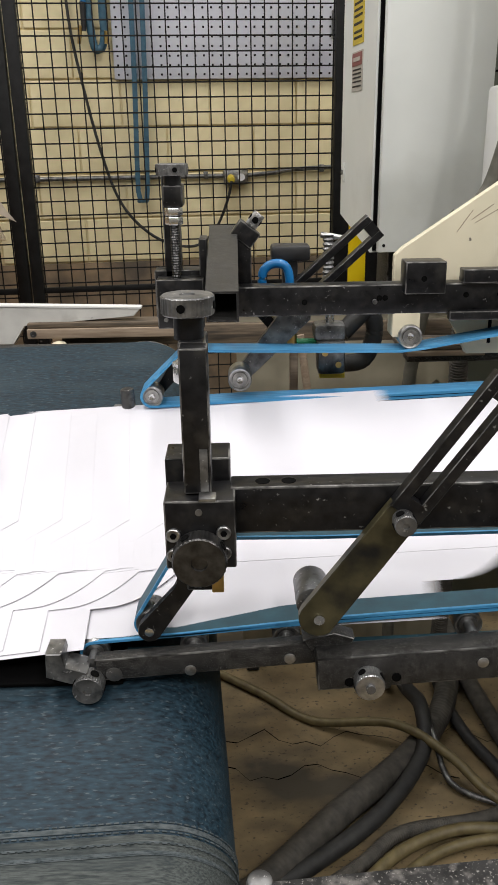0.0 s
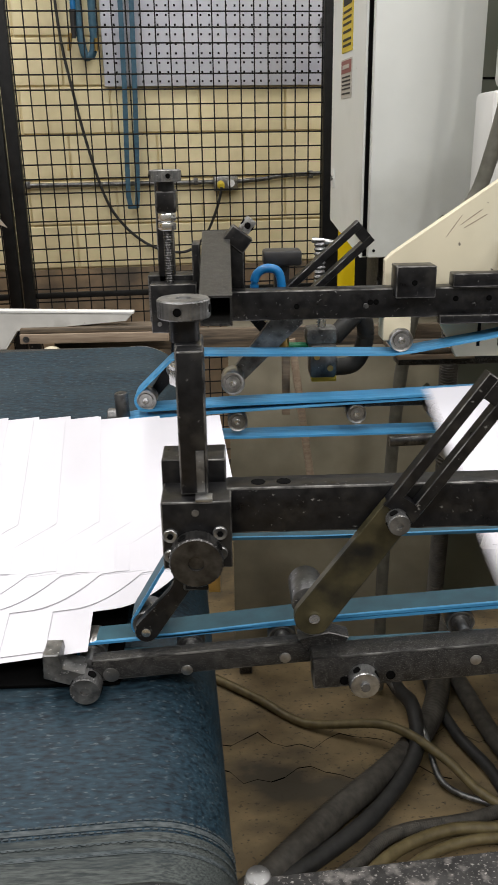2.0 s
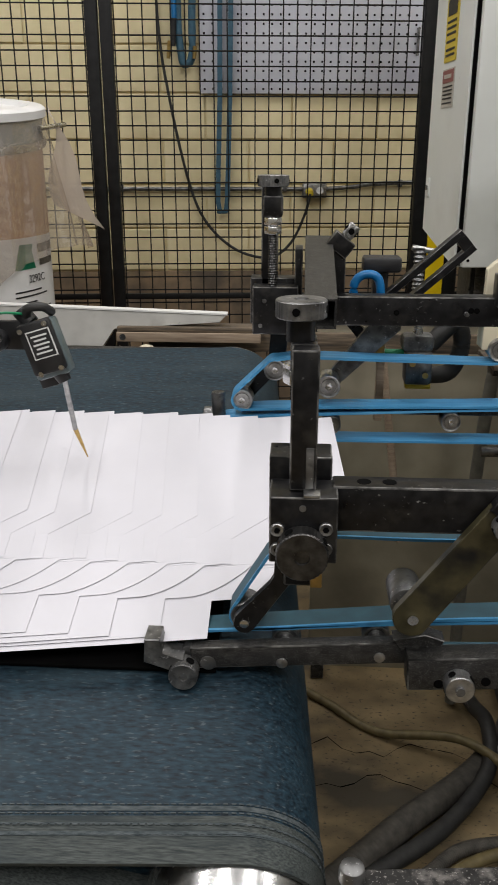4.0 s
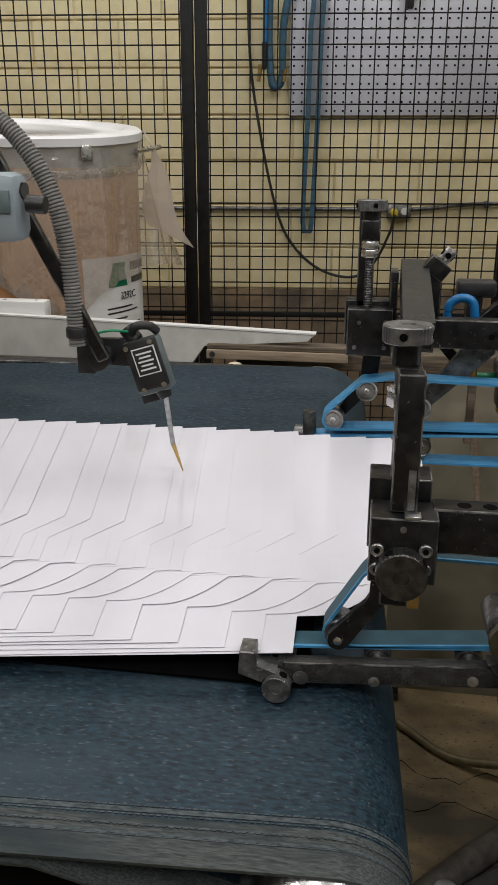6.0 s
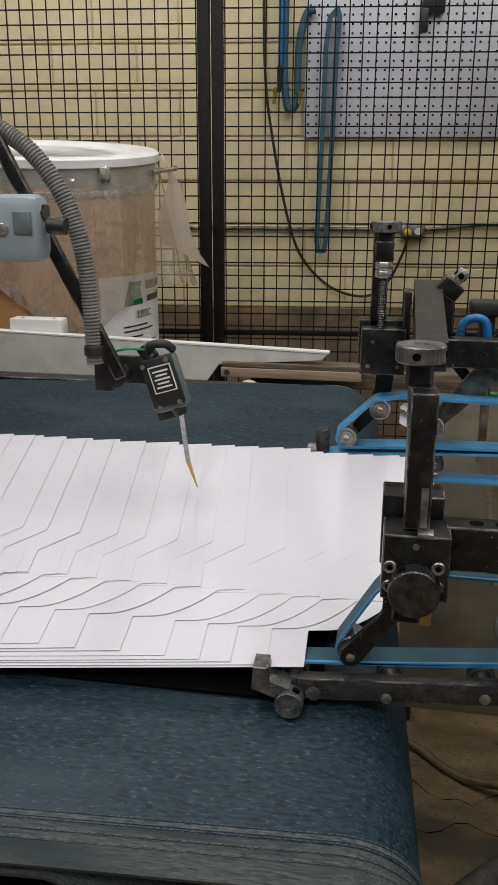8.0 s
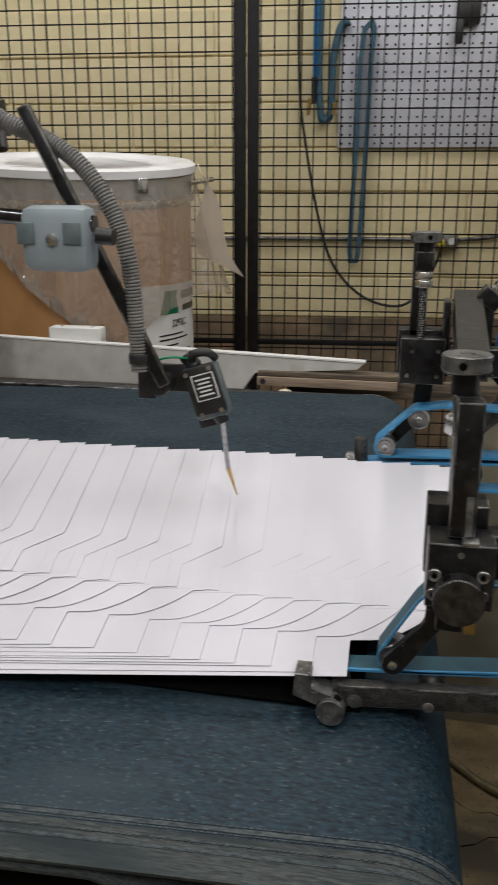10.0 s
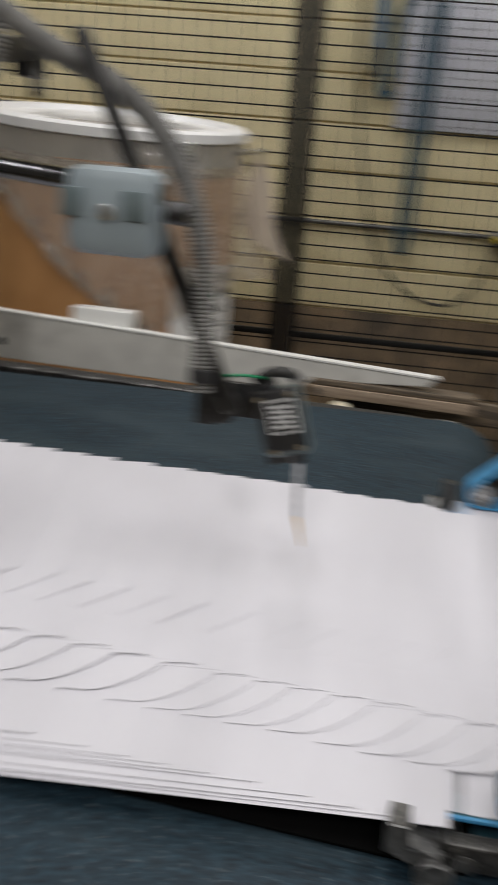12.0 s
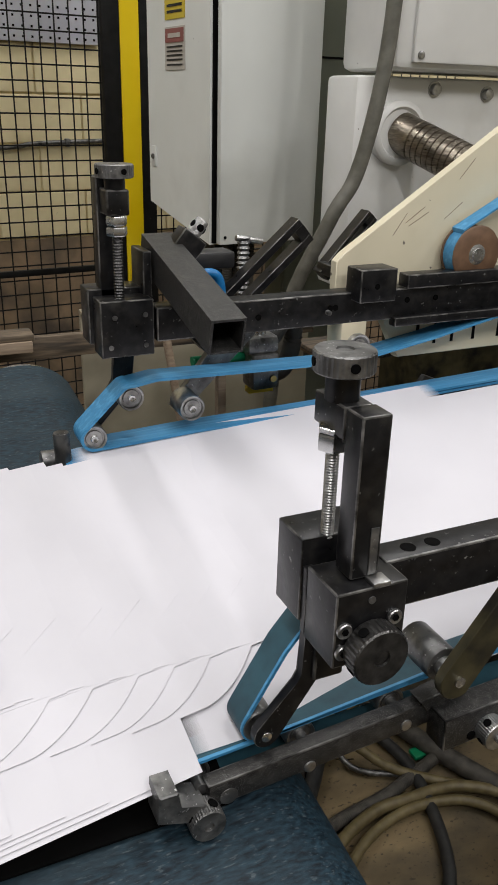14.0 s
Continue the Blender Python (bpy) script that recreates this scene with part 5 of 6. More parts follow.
def build_drum():
    d = thing("fibre_drum", "brown fibre drum with white lid, clear film and a paper label", "drum", HALL @ Matrix.Translation((-0.789, 2.685, 0.0)) @ Matrix.Diagonal((1, 1, 1.012, 1)))
    R = 0.372
    part("body", lathe([(R - 0.01, 0.0), (R, 0.008), (R, 1.575), (R - 0.006, 1.585), (R - 0.01, 1.590)], 64), KRAFT, d)
    # the lid and its ring tilt low towards the aisle to fit the camera's view
    askew = Matrix.Translation((0, 0, 1.64)) @ Matrix.Rotation(radians(18), 4, "Z") @ Matrix.Rotation(radians(6.5), 4, "X") @ Matrix.Rotation(radians(-18), 4, "Z") @ Matrix.Translation((0, 0, -1.64))
    ring = part("clamp_ring", lathe([(R, 1.585), (R + 0.012, 1.588), (R + 0.016, 1.60), (R + 0.012, 1.612), (R, 1.615)], 64), BRIGHT, d, "bright steel clamp ring")
    collar = part("collar", lathe([(R + 0.002, 1.612), (R + 0.004, 1.62), (R + 0.004, 1.672), (R, 1.675)], 64), GREYPLASTIC, d)
    lid = part("lid", lathe([(R + 0.004, 1.672), (R + 0.018, 1.678), (R + 0.018, 1.700), (R + 0.008, 1.708), (R - 0.035, 1.708), (R - 0.045, 1.694), (0.10, 1.692), (0.001, 1.692)], 64), LIDPLASTIC, d, "white plastic lid")
    part("lid_groove", lathe([(R - 0.125, 1.6935), (R - 0.12, 1.6955), (R - 0.105, 1.6955), (R - 0.10, 1.6935)], 48), LIDPLASTIC, lid)
    for piece in (ring, collar, lid):
        piece.matrix_basis = askew

    def at(deg, r, z):
        return Vector((r * math.cos(radians(deg)), r * math.sin(radians(deg)), z))
    lat = part("latch", box((0, 0, 0), (0.035, 0.014, 0.045), 0.004, Matrix.Translation(at(-45, R + 0.02, 1.62)) @ Matrix.Rotation(radians(45), 4, "Z")), BRIGHT, d)
    part("lever", rod(at(-10, R + 0.02, 1.63), at(8, R + 0.075, 1.645), 0.008, seg=12), BRIGHT, d)
    # film: a creased skirt under the ring, longer to one side, with a loose tail
    bm = bmesh.new()
    cols, rows_n = 90, 10
    grid = []
    for i in range(cols + 1):
        a = -175 + 200 * i / cols
        t = i / cols
        drop = 0.18 + 0.34 * min(1.0, max(0.0, (t - 0.25) / 0.45)) - 0.05 * math.sin(t * 9) - 0.13 * min(1.0, max(0.0, (t - 0.60) / 0.08))
        flare = 0.10 * max(0.0, (t - 0.80) / 0.20)
        col = []
        for k in range(rows_n + 1):
            q = k / rows_n
            wob = 0.012 * math.sin(a * 0.32 + 1.6 * q) + 0.006 * math.sin(a * 0.83 + 3 * q)
            col.append(bm.verts.new(at(a, R + 0.012 + 0.012 * q + wob * q + flare * q * 1.3, 1.672 - (drop + 0.06) * q)))
        grid.append(col)
    for a, b in zip(grid, grid[1:]):
        for k in range(rows_n):
            bm.faces.new((a[k], a[k + 1], b[k + 1], b[k]))
    part("film_skirt", bm, FILM, d, "creased clear plastic film")
    # a crumpled lower hem, added as a milky strip for the film's highlight
    bm = bmesh.new()
    hem = []
    for i in range(64):
        a = -150 + 92 * i / 63
        t = (a + 175) / 200
        drop = 0.24 + 0.34 * min(1.0, max(0.0, (t - 0.25) / 0.45)) - 0.05 * math.sin(t * 9)
        puff = 0.010 * math.sin(i * 1.7) + 0.006 * math.sin(i * 4.1)
        hem.append([bm.verts.new(at(a, R + 0.016 + puff * k, 1.672 - drop - 0.006 + 0.020 * k * (1 + 0.6 * math.sin(i * 0.9)))) for k in (0, 1, 2)])
    for a, b in zip(hem, hem[1:]):
        for k in range(2):
            bm.faces.new((a[k], a[k + 1], b[k + 1], b[k]))
    part("film_hem", bm, CREASED, d, "crumpled film edge added for its bright highlight")
    bm = bmesh.new()
    tail = [[bm.verts.new(at(2 + 5 * q, R + 0.03 + 0.16 * q * s + 0.02 * math.sin(6 * q), 1.70 - 0.02 * s - (0.30 + 0.06 * s) * q)) for q in [k / 8 for k in range(9)]] for s in (0.0, 0.5, 1.0)]
    for a, b in zip(tail, tail[1:]):
        for k in range(8):
            bm.faces.new((a[k], a[k + 1], b[k + 1], b[k]))
    part("film_tail", bm, MILKY, d, "loose tail of clear film")
    bm = bmesh.new()
    a0, a1 = -49, 6
    lower = [bm.verts.new(at(a0 + (a1 - a0) * k / 14, R + 0.0015, 1.01)) for k in range(15)]
    upper = [bm.verts.new(at(a0 + (a1 - a0) * k / 14, R + 0.0015, 1.315)) for k in range(15)]
    for k in range(14):
        bm.faces.new((lower[k], lower[k + 1], upper[k + 1], upper[k]))
    lab = part("paper_label", bm, PAPERLABEL, d, "white paper label with green mark")

    def strip(name, d0, d1, z0, z1, mat, slant=0.0):
        b2 = bmesh.new()
        d0, d1, z0, z1 = d0 + 20, d1 + 20, z0 + 0.03, z1 + 0.03
        lo = [b2.verts.new(at(d0 + (d1 - d0) * k / 5, R + 0.0027, z0)) for k in range(6)]
        hi = [b2.verts.new(at(d0 + slant + (d1 - d0) * k / 5, R + 0.0027, z1)) for k in range(6)]
        for k in range(5):
            b2.faces.new((lo[k], lo[k + 1], hi[k + 1], hi[k]))
        part(name, b2, mat, lab)
    strip("green_mark", -55, -45, 1.19, 1.265, GREENINK, 4)
    strip("green_mark", -45, -40, 1.19, 1.265, GREENINK, -3)
    strip("print_bar", -37, -16, 1.235, 1.262, INK)
    strip("print_bar", -36, -18, 1.195, 1.215, WORN)
    for z, w in ((1.12, 20), (1.105, 26), (1.085, 15), (1.06, 30), (1.045, 22), (1.02, 28)):
        strip("print_bar", -56, -56 + w, z, z + 0.005, INK)
    cu = bpy.data.curves.new("code_text", "FONT")
    cu.body, cu.size, cu.extrude, cu.align_x = "3292C", 0.034, 0.0004, "CENTER"
    tx = new("code_text", cu)
    tx.data.materials.append(INK)
    tx.parent = lab
    tx.matrix_basis = Matrix.Translation(at(-20, R + 0.0045, 1.178)) @ Matrix.Rotation(radians(70), 4, "Z") @ Matrix.Rotation(radians(90), 4, "X")


def build_sensor():
    s = thing("limit_switch", "black and grey limit switch with a steel wand over the sheets", "limit switch")
    m = Matrix.Translation((-0.247, 1.12, 1.302)) @ Matrix.Rotation(radians(-17), 4, "Y")
    part("back_plate", box((-0.022, 0.030, -0.012), (0.034, 0.005, 0.11), 0.001, m), BLACKPLASTIC, s)
    part("housing", box((0, 0.008, -0.004), (0.056, 0.036, 0.088), 0.006, m), TEALMETAL, s, "grey die-cast housing")
    cover = part("cover", box((0.002, -0.014, 0.002), (0.054, 0.014, 0.082), 0.005, m), BLACKPLASTIC, s)
    part("label", box((0.006, -0.0216, 0.008), (0.034, 0.0014, 0.040), 0.0, m), INK, cover)
    part("label_border", box((0.006, -0.0212, 0.008), (0.038, 0.0012, 0.044), 0.0, m), PAPERLABEL, cover)
    for k in range(5):
        part("print_bar", box((0.006, -0.0226, 0.021 - 0.0065 * k), (0.026 - 0.006 * (k % 2), 0.001, 0.0028), 0, m), PAPERLABEL, cover)
    for x, z in ((-0.019, 0.034), (0.021, 0.036), (0.022, -0.034), (-0.012, -0.036)):
        part("screw", rod(m @ Vector((x, -0.022, z)), m @ Vector((x, -0.0245, z)), 0.0042, seg=12), BRIGHT, cover)
    part("collar", rod(m @ Vector((0.008, 0.004, -0.046)), m @ Vector((0.010, 0.004, -0.060)), 0.013, 0.010, 18), BLACKPLASTIC, s)
    p0, p1, p2 = m @ Vector((0.010, 0.004, -0.055)), Vector((-0.222, 1.165, 1.155)), Vector((-0.214, 1.198, 1.094))
    part("wand", rod(p0, p1, 0.0042, seg=12), STEEL, s, "steel wand")
    part("wand_tip", rod(p1, p2, 0.0042, 0.0012, 12), BRASS, s, "worn brass tip")
    part("cable_gland", rod(m @ Vector((-0.01, 0.01, 0.040)), m @ Vector((-0.02, 0.012, 0.062)), 0.013, seg=16), BLACKPLASTIC, s)
    part("cable", sweep([m @ Vector((-0.012, 0.005, 0.05)), m @ Vector((0.0, -0.004, 0.062)), m @ Vector((0.02, 0.0, 0.058)), m @ Vector((0.024, 0.02, 0.045))], 0.007, 10), RUBBER, s)
    part("hinge", rod((-0.318, 1.085, 1.312), (-0.318, 1.125, 1.312), 0.017, seg=20, bevel=0.002), BLACKPLASTIC, s)
    part("hinge_plate", box((-0.315, 1.128, 1.318), (0.085, 0.010, 0.045), 0.002, None), BLACKPLASTIC, s)
    part("side_bracket", box((-0.345, 1.12, 1.315), (0.028, 0.03, 0.06), 0.002), BLACKPLASTIC, s)
    part("arm", box((0, 0, 0), (0.020, 0.020, 0.455), 0.003, along((-0.490, 1.035, 1.724), (-0.306, 1.078, 1.320))[0]), BLACK, s)
    part("green_wire", sweep([(-0.33, 1.10, 1.35), (-0.30, 1.10, 1.357), (-0.275, 1.12, 1.352)], 0.002, 8), GREENPLASTIC, s)
    h = thing("corrugated_hose", "grey corrugated conduit arching down to the limit switch", "hose")
    part("conduit", sweep([(-0.96, 1.06, 1.655), (-0.935, 1.06, 1.705), (-0.865, 1.06, 1.760), (-0.750, 1.06, 1.786), (-0.630, 1.06, 1.762), (-0.536, 1.062, 1.711), (-0.466, 1.065, 1.680), (-0.414, 1.065, 1.641), (-0.373, 1.065, 1.579), (-0.351, 1.065, 1.506), (-0.344, 1.065, 1.420), (-0.341, 1.065, 1.340)], 0.0135, 14, ribs=0.16), HOSEGREY, h)
    part("end_fitting", rod((-0.341, 1.065, 1.368), (-0.341, 1.065, 1.352), 0.0165, seg=18, bevel=0.002), BLACKPLASTIC, h)
    part("end_fitting", rod((-0.962, 1.06, 1.655), (-0.968, 1.06, 1.632), 0.019, seg=18, bevel=0.002), BLACKPLASTIC, h)
    r = thing("sensor_rod", "polished steel rod with two grey clamp boxes", "rod")
    part("rod", rod((-1.0, 1.05, 1.610), (-0.375, 0.995, 1.566), 0.0115, seg=20), POLISHED, r)
    for (x, y, z), nm in (((-0.667, 1.018, 1.565), "clamp_box"), ((-0.430, 0.998, 1.545), "clamp_box")):
        b = part(nm, box((x, y, z), (0.104, 0.056, 0.092), 0.016), GREYPLASTIC, r, "grey plastic clamp box")
        part("box_rib", box((x - 0.040, y - 0.0285, z + 0.008), (0.026, 0.004, 0.03), 0.001), TEALMETAL, b)
        part("box_rib", box((x + 0.030, y - 0.0285, z + 0.008), (0.026, 0.004, 0.03), 0.001), TEALMETAL, b)
        part("screw", rod((x, y - 0.028, z), (x, y - 0.0335, z), 0.009, seg=16, bevel=0.002), BRIGHT, b)
    part("stub", box((0, 0, 0), (0.020, 0.018, 0.08), 0.003, along((-0.647, 1.03, 1.53), (-0.624, 1.035, 1.455))[0]), BLACK, r)
    part("clamp_knob", rod((-0.37, 0.99, 1.55), (-0.345, 0.99, 1.548), 0.012, seg=16), BLACKPLASTIC, r)


# ---- the pressing station over the stream ----
def build_press():
    m = Matrix.Translation((0, SHEET_Y, SHEET_Z)) @ LEAN
    d = thing("press_roller", "large dark blue rubber-covered pressing roller", "roller", m)
    part("cover", rod((-1.415, -0.75, 0.150), (-1.415, 0.575, 0.150), 0.142, seg=56, bevel=0.01), BELT, d)
    for y, w in ((0.50, 0.034), (0.40, 0.008), (0.33, 0.010), (0.10, 0.016)):
        part("band", lathe([(0.1420, 0), (0.1432, 0.002), (0.1432, w - 0.002), (0.1420, w)], 56, Matrix.Translation((-1.415, y, 0.150)) @ Matrix.Rotation(radians(-90), 4, "X")), BELTEDGE, d)
    part("axle", rod((-1.415, -0.85, 0.150), (-1.415, 0.66, 0.150), 0.03, seg=24), STEEL, d)
    part("felt_pad", box((-1.31, 0.36, 0.262), (0.09, 0.05, 0.012), 0.004, Matrix.Rotation(0, 4, "Z")), WORN, d)
    f = thing("cross_beam", "dark steel cross beams with a scale strip above the stream", "beam")

    def beam(name, x, y0, z0, y1, z1, w, h, mat, bevel=0.002):
        mm, n = along((x, y0, z0), (x, y1, z1))
        ang = math.atan2(z1 - z0, y1 - y0)
        return part(name, box((0, 0, 0), (w, n, h), bevel, Matrix.Translation((x, (y0 + y1) / 2, (z0 + z1) / 2)) @ Matrix.Rotation(ang, 4, "X")), mat, f)
    beam("main_beam", -0.965, 0.10, 1.482, 1.865, 1.814, 0.040, 0.044, BLACK)
    beam("rear_beam", -1.12, 0.05, 1.455, 1.206, 1.698, 0.05, 0.034, BLACK)
    beam("lower_beam", -1.075, 0.05, 1.365, 1.10, 1.568, 0.06, 0.050, BLACK)
    scale = beam("scale_strip", -1.045, 0.05, 1.322, 1.15, 1.560, 0.008, 0.022, WHITE)
    ang = math.atan2(1.560 - 1.322, 1.10)
    for k in range(60):
        y = 0.40 + k * 0.0125
        z = 1.322 + (y - 0.05) * math.tan(ang)
        part("tick", box((-1.0407, y, z + 0.004), (0.0008, 0.0012, 0.008 if k % 5 else 0.013)), INK, scale)
        if k % 2 == 0:
            part("tick_bar", box((-1.0407, y + 0.004, z - 0.005), (0.0008, 0.005, 0.0028)), INK, scale)
    beam("grey_tube", -1.06, 0.05, 1.25, 1.16, 1.478, 0.045, 0.045, WORN, 0.015)
    part("beam_clamp", box((0, 0, 0), (0.075, 0.075, 0.07), 0.006, Matrix.Translation((-0.965, 1.00, 1.655)) @ Matrix.Rotation(radians(35), 4, "X")), STEEL, f)
    knurled_knob("clamp_knob", (-0.935, 0.99, 1.685), 0.014, 0.032, (0.25, -0.35, 0.8), f, STEEL, "small steel cross-hole knob")
    part("rod_block", box((-0.985, 1.03, 1.600), (0.10, 0.06, 0.062), 0.004), STEEL, f)
    part("stub_post", box((-1.03, 1.05, 1.712), (0.022, 0.022, 0.075), 0.003), BLACK, f)
    part("end_block", box((-0.965, 1.84, 1.775), (0.05, 0.07, 0.05), 0.004), BLACKPLASTIC, f)
    part("end_knob", rod((-0.95, 1.83, 1.762), (-0.935, 1.81, 1.715), 0.014, seg=16, bevel=0.002), BLACKPLASTIC, f)
    part("end_plate", box((-0.98, 1.55, 1.815), (0.02, 0.16, 0.05), 0.003), BLACKPLASTIC, f)
    p = thing("press_machine", "white enamelled press machine with screws and holes", "press")
    plate = part("plate", prism([(-1.525, 1.10), (-1.525, 1.985), (-1.508, 1.998), (-1.018, 1.958), (-1.004, 1.945), (-1.01, 1.50), (-1.03, 1.50), (-1.03, 1.10)], 1.60, 1.625, bevel=0.003), WHITE, p)
    for x, z in ((-1.495, 1.962), (-1.083, 1.922)):
        part("cap_screw", rod((x, 1.598, z), (x, 1.586, z), 0.013, seg=18, bevel=0.003), STEEL, plate)
    part("hole", rod((-1.155, 1.5985, 1.775), (-1.155, 1.602, 1.775), 0.021, seg=24), HOLE, plate)
    for x, z in ((-1.25, 1.89), (-1.20, 1.887), (-1.205, 1.94), (-1.02, 1.90), (-1.50, 1.80), (-1.02, 1.80)):
        part("small_hole", rod((x, 1.5985, z), (x, 1.602, z), 0.006, seg=14), HOLE, plate)
    part("window", box((-1.06, 1.597, 1.665), (0.12, 0.01, 0.085), 0.002), BLACK, plate)
    part("window_bar", box((-1.06, 1.590, 1.655), (0.12, 0.008, 0.022), 0.002), WORN, plate)
    part("back_casing", box((-1.32, 1.69, 1.30), (0.36, 0.12, 1.20), 0.006), OLDWHITE, p)
    # black box added as the shade inside the press
    part("inner_housing", box((-1.40, 1.572, 1.13), (0.44, 0.036, 0.80), 0.003), SHADEBLACK, p, "black box for the shade inside the press")
    part("motor_cap", box((-1.22, 1.70, 2.06), (0.30, 0.25, 0.13), 0.02), BLACKPLASTIC, p)
    part("foot", box((-1.25, 1.85, 0.36), (0.5, 0.2, 0.72), 0.006), DUSTY, p)
    part("side_hose", sweep([(-1.02, 1.63, 1.93), (-0.96, 1.64, 1.93), (-0.93, 1.64, 1.87), (-0.94, 1.64, 1.76), (-0.99, 1.62, 1.66), (-1.04, 1.61, 1.60)], 0.020, 12, ribs=0.14), HOSEGREY, p)
    part("dial", rod((-1.07, 1.575, 1.60), (-1.07, 1.60, 1.60), 0.085, seg=40, bevel=0.006), OLDWHITE, p)

    def foot(name, label, y, ox, oz, far):
        t = thing(name, label, "sheet presser", Matrix.Translation((ox, 0, oz)))
        y0 = y
        wheels = ((-1.255, 1.332, 0.024), (-1.184, 1.308, 0.020), (-1.199, 1.191, 0.020), (-1.221, 1.140, 0.022), (-1.128, 1.165, 0.022), (-1.078, 1.130, 0.020), (-0.953, 1.128, 0.019), (-0.884, 1.140, 0.022))
        if far:
            part("casting", prism([(-1.228, 1.440), (-1.215, 1.545), (-1.132, 1.540), (-0.992, 1.536), (-0.989, 1.490), (-1.031, 1.470), (-1.030, 1.386), (-1.038, 1.378), (-1.094, 1.374), (-1.100, 1.364), (-1.097, 1.316), (-1.088, 1.306), (-1.088, 1.256), (-1.094, 1.246), (-1.094, 1.220), (-1.078, 1.216), (-1.076, 1.194), (-1.049, 1.180), (-0.892, 1.184), (-0.880, 1.150), (-0.892, 1.120), (-1.00, 1.150), (-1.162, 1.150), (-1.168, 1.30), (-1.170, 1.345)], y0 + 0.034, y0 + 0.050, bevel=0.002), OLDWHITE, t)
            for x, z, r in ((-1.110, 1.327, 0.0055), (-1.108, 1.292, 0.0055), (-1.066, 1.406, 0.0075)):
                part("hole", rod((x, y0 + 0.0335, z), (x, y0 + 0.036, z), r, seg=16), HOLE, t)
            part("slot", box((-1.124, y0 + 0.034, 1.207), (0.009, 0.002, 0.046), 0.0008), HOLE, t)
            # the hinged plate that carries the upper rollers
            part("roller_plate", prism([(-1.46, 1.362), (-1.30, 1.372), (-1.262, 1.368), (-1.238, 1.345), (-1.203, 1.286), (-1.196, 1.19), (-1.215, 1.125), (-1.262, 1.118), (-1.262, 1.158), (-1.232, 1.20), (-1.226, 1.28), (-1.262, 1.322), (-1.30, 1.345), (-1.46, 1.340)], y0 + 0.016, y0 + 0.026, bevel=0.002), OLDWHITE, t)
            part("lower_arm", prism([(-1.066, 1.128), (-1.058, 1.142), (-1.033, 1.154), (-0.958, 1.168), (-0.943, 1.152), (-0.985, 1.146), (-1.020, 1.138), (-1.031, 1.117), (-1.058, 1.114)], y0 - 0.010, y0 - 0.002, bevel=0.0015), OLDWHITE, t)
            strap = [(-1.330, 1.502), (-1.300, 1.507), (-1.270, 1.492), (-1.230, 1.442), (-1.156, 1.345), (-1.150, 1.325), (-1.152, 1.293), (-1.168, 1.190), (-1.164, 1.168), (-1.150, 1.153), (-1.096, 1.155), (-0.970, 1.150), (-0.902, 1.164)] + arc(-0.902, 1.140, 0.0245, 90, -90, 8) + [(-0.970, 1.107), (-1.22, 1.118)] + arc(-1.240, 1.143, 0.0245, -90, -220, 8)
            part("belt", band(strap, y0 - 0.004, y0 + 0.034, 0.003), OLDWHITE, t, "off-white worn belt")
            tube = part("tube", lathe([(0.066, 0.0), (0.069, -0.001), (0.075, 0.0), (0.076, 0.003), (0.076, 0.10), (0.066, 0.10), (0.066, 0.0)], 40, Matrix.Translation((-1.42, y0 + 0.03, 1.432)) @ Matrix.Rotation(radians(-90), 4, "X")), STEEL, t, "bright steel tube end")
            # the bore's shade is put into this disc's colour
            part("tube_bore", rod((-1.42, y0 + 0.07, 1.432), (-1.42, y0 + 0.08, 1.432), 0.0655, seg=32), SHADEBLACK, tube)
            for x, z, r in wheels:
                bearing("roller", (x - 0.018, y0, z + 0.003), r, 0.034, t)
            bracket = part("bracket", box((-1.056, y0 + 0.026, 1.505), (0.116, 0.012, 0.045), 0.002), BLACK, t)
            part("bracket_lug", box((-1.001, y0 + 0.012, 1.498), (0.007, 0.034, 0.050), 0.0015), BLACK, bracket)
            for x in (-1.097, -1.045):
                part("bracket_bolt", lathe([(0.0045, 0.004), (0.0050, -0.001), (0.0095, -0.002), (0.0110, 0.0), (0.0110, 0.008), (0.0135, 0.0085), (0.0135, 0.011)], 20, Matrix.Translation((x, y0 + 0.009, 1.503)) @ Matrix.Rotation(radians(-90), 4, "X")), BRIGHT, bracket)
        else:
            for x, z, r in wheels[-3:]:
                bearing("roller", (x, y0, z), r, 0.034, t)
            strap = [(-1.30, 1.175), (-1.078, 1.156), (-0.953, 1.152), (-0.884, 1.168)] + arc(-0.884, 1.140, 0.0265, 90, -90, 8) + [(-0.953, 1.106), (-1.30, 1.10)]
            part("belt", band(strap, y0 - 0.006, y0 + 0.040, 0.004), OLDWHITE, t, "off-white worn belt")
            part("casting", prism([(-1.32, 1.115), (-1.32, 1.165), (-1.06, 1.165), (-1.01, 1.145), (-0.99, 1.12)], y0 - 0.022, y0 - 0.008, bevel=0.002), OLDWHITE, t)
        rx, lx = (-0.957, -0.947) if far else (-0.930, -0.965)
        part("link_plate", prism(arc(lx, 1.225, 0.020, 20, 200, 8) + [(lx + 0.030, 1.14), (lx + 0.045, 1.122), (lx + 0.075, 1.128)], y0 - 0.020, y0 - 0.008, bevel=0.001), OLDWHITE, t)
        part("link_pin", rod((lx, y0 - 0.024, 1.226), (lx, y0 - 0.018, 1.226), 0.010, seg=16, bevel=0.001), STEEL, t)
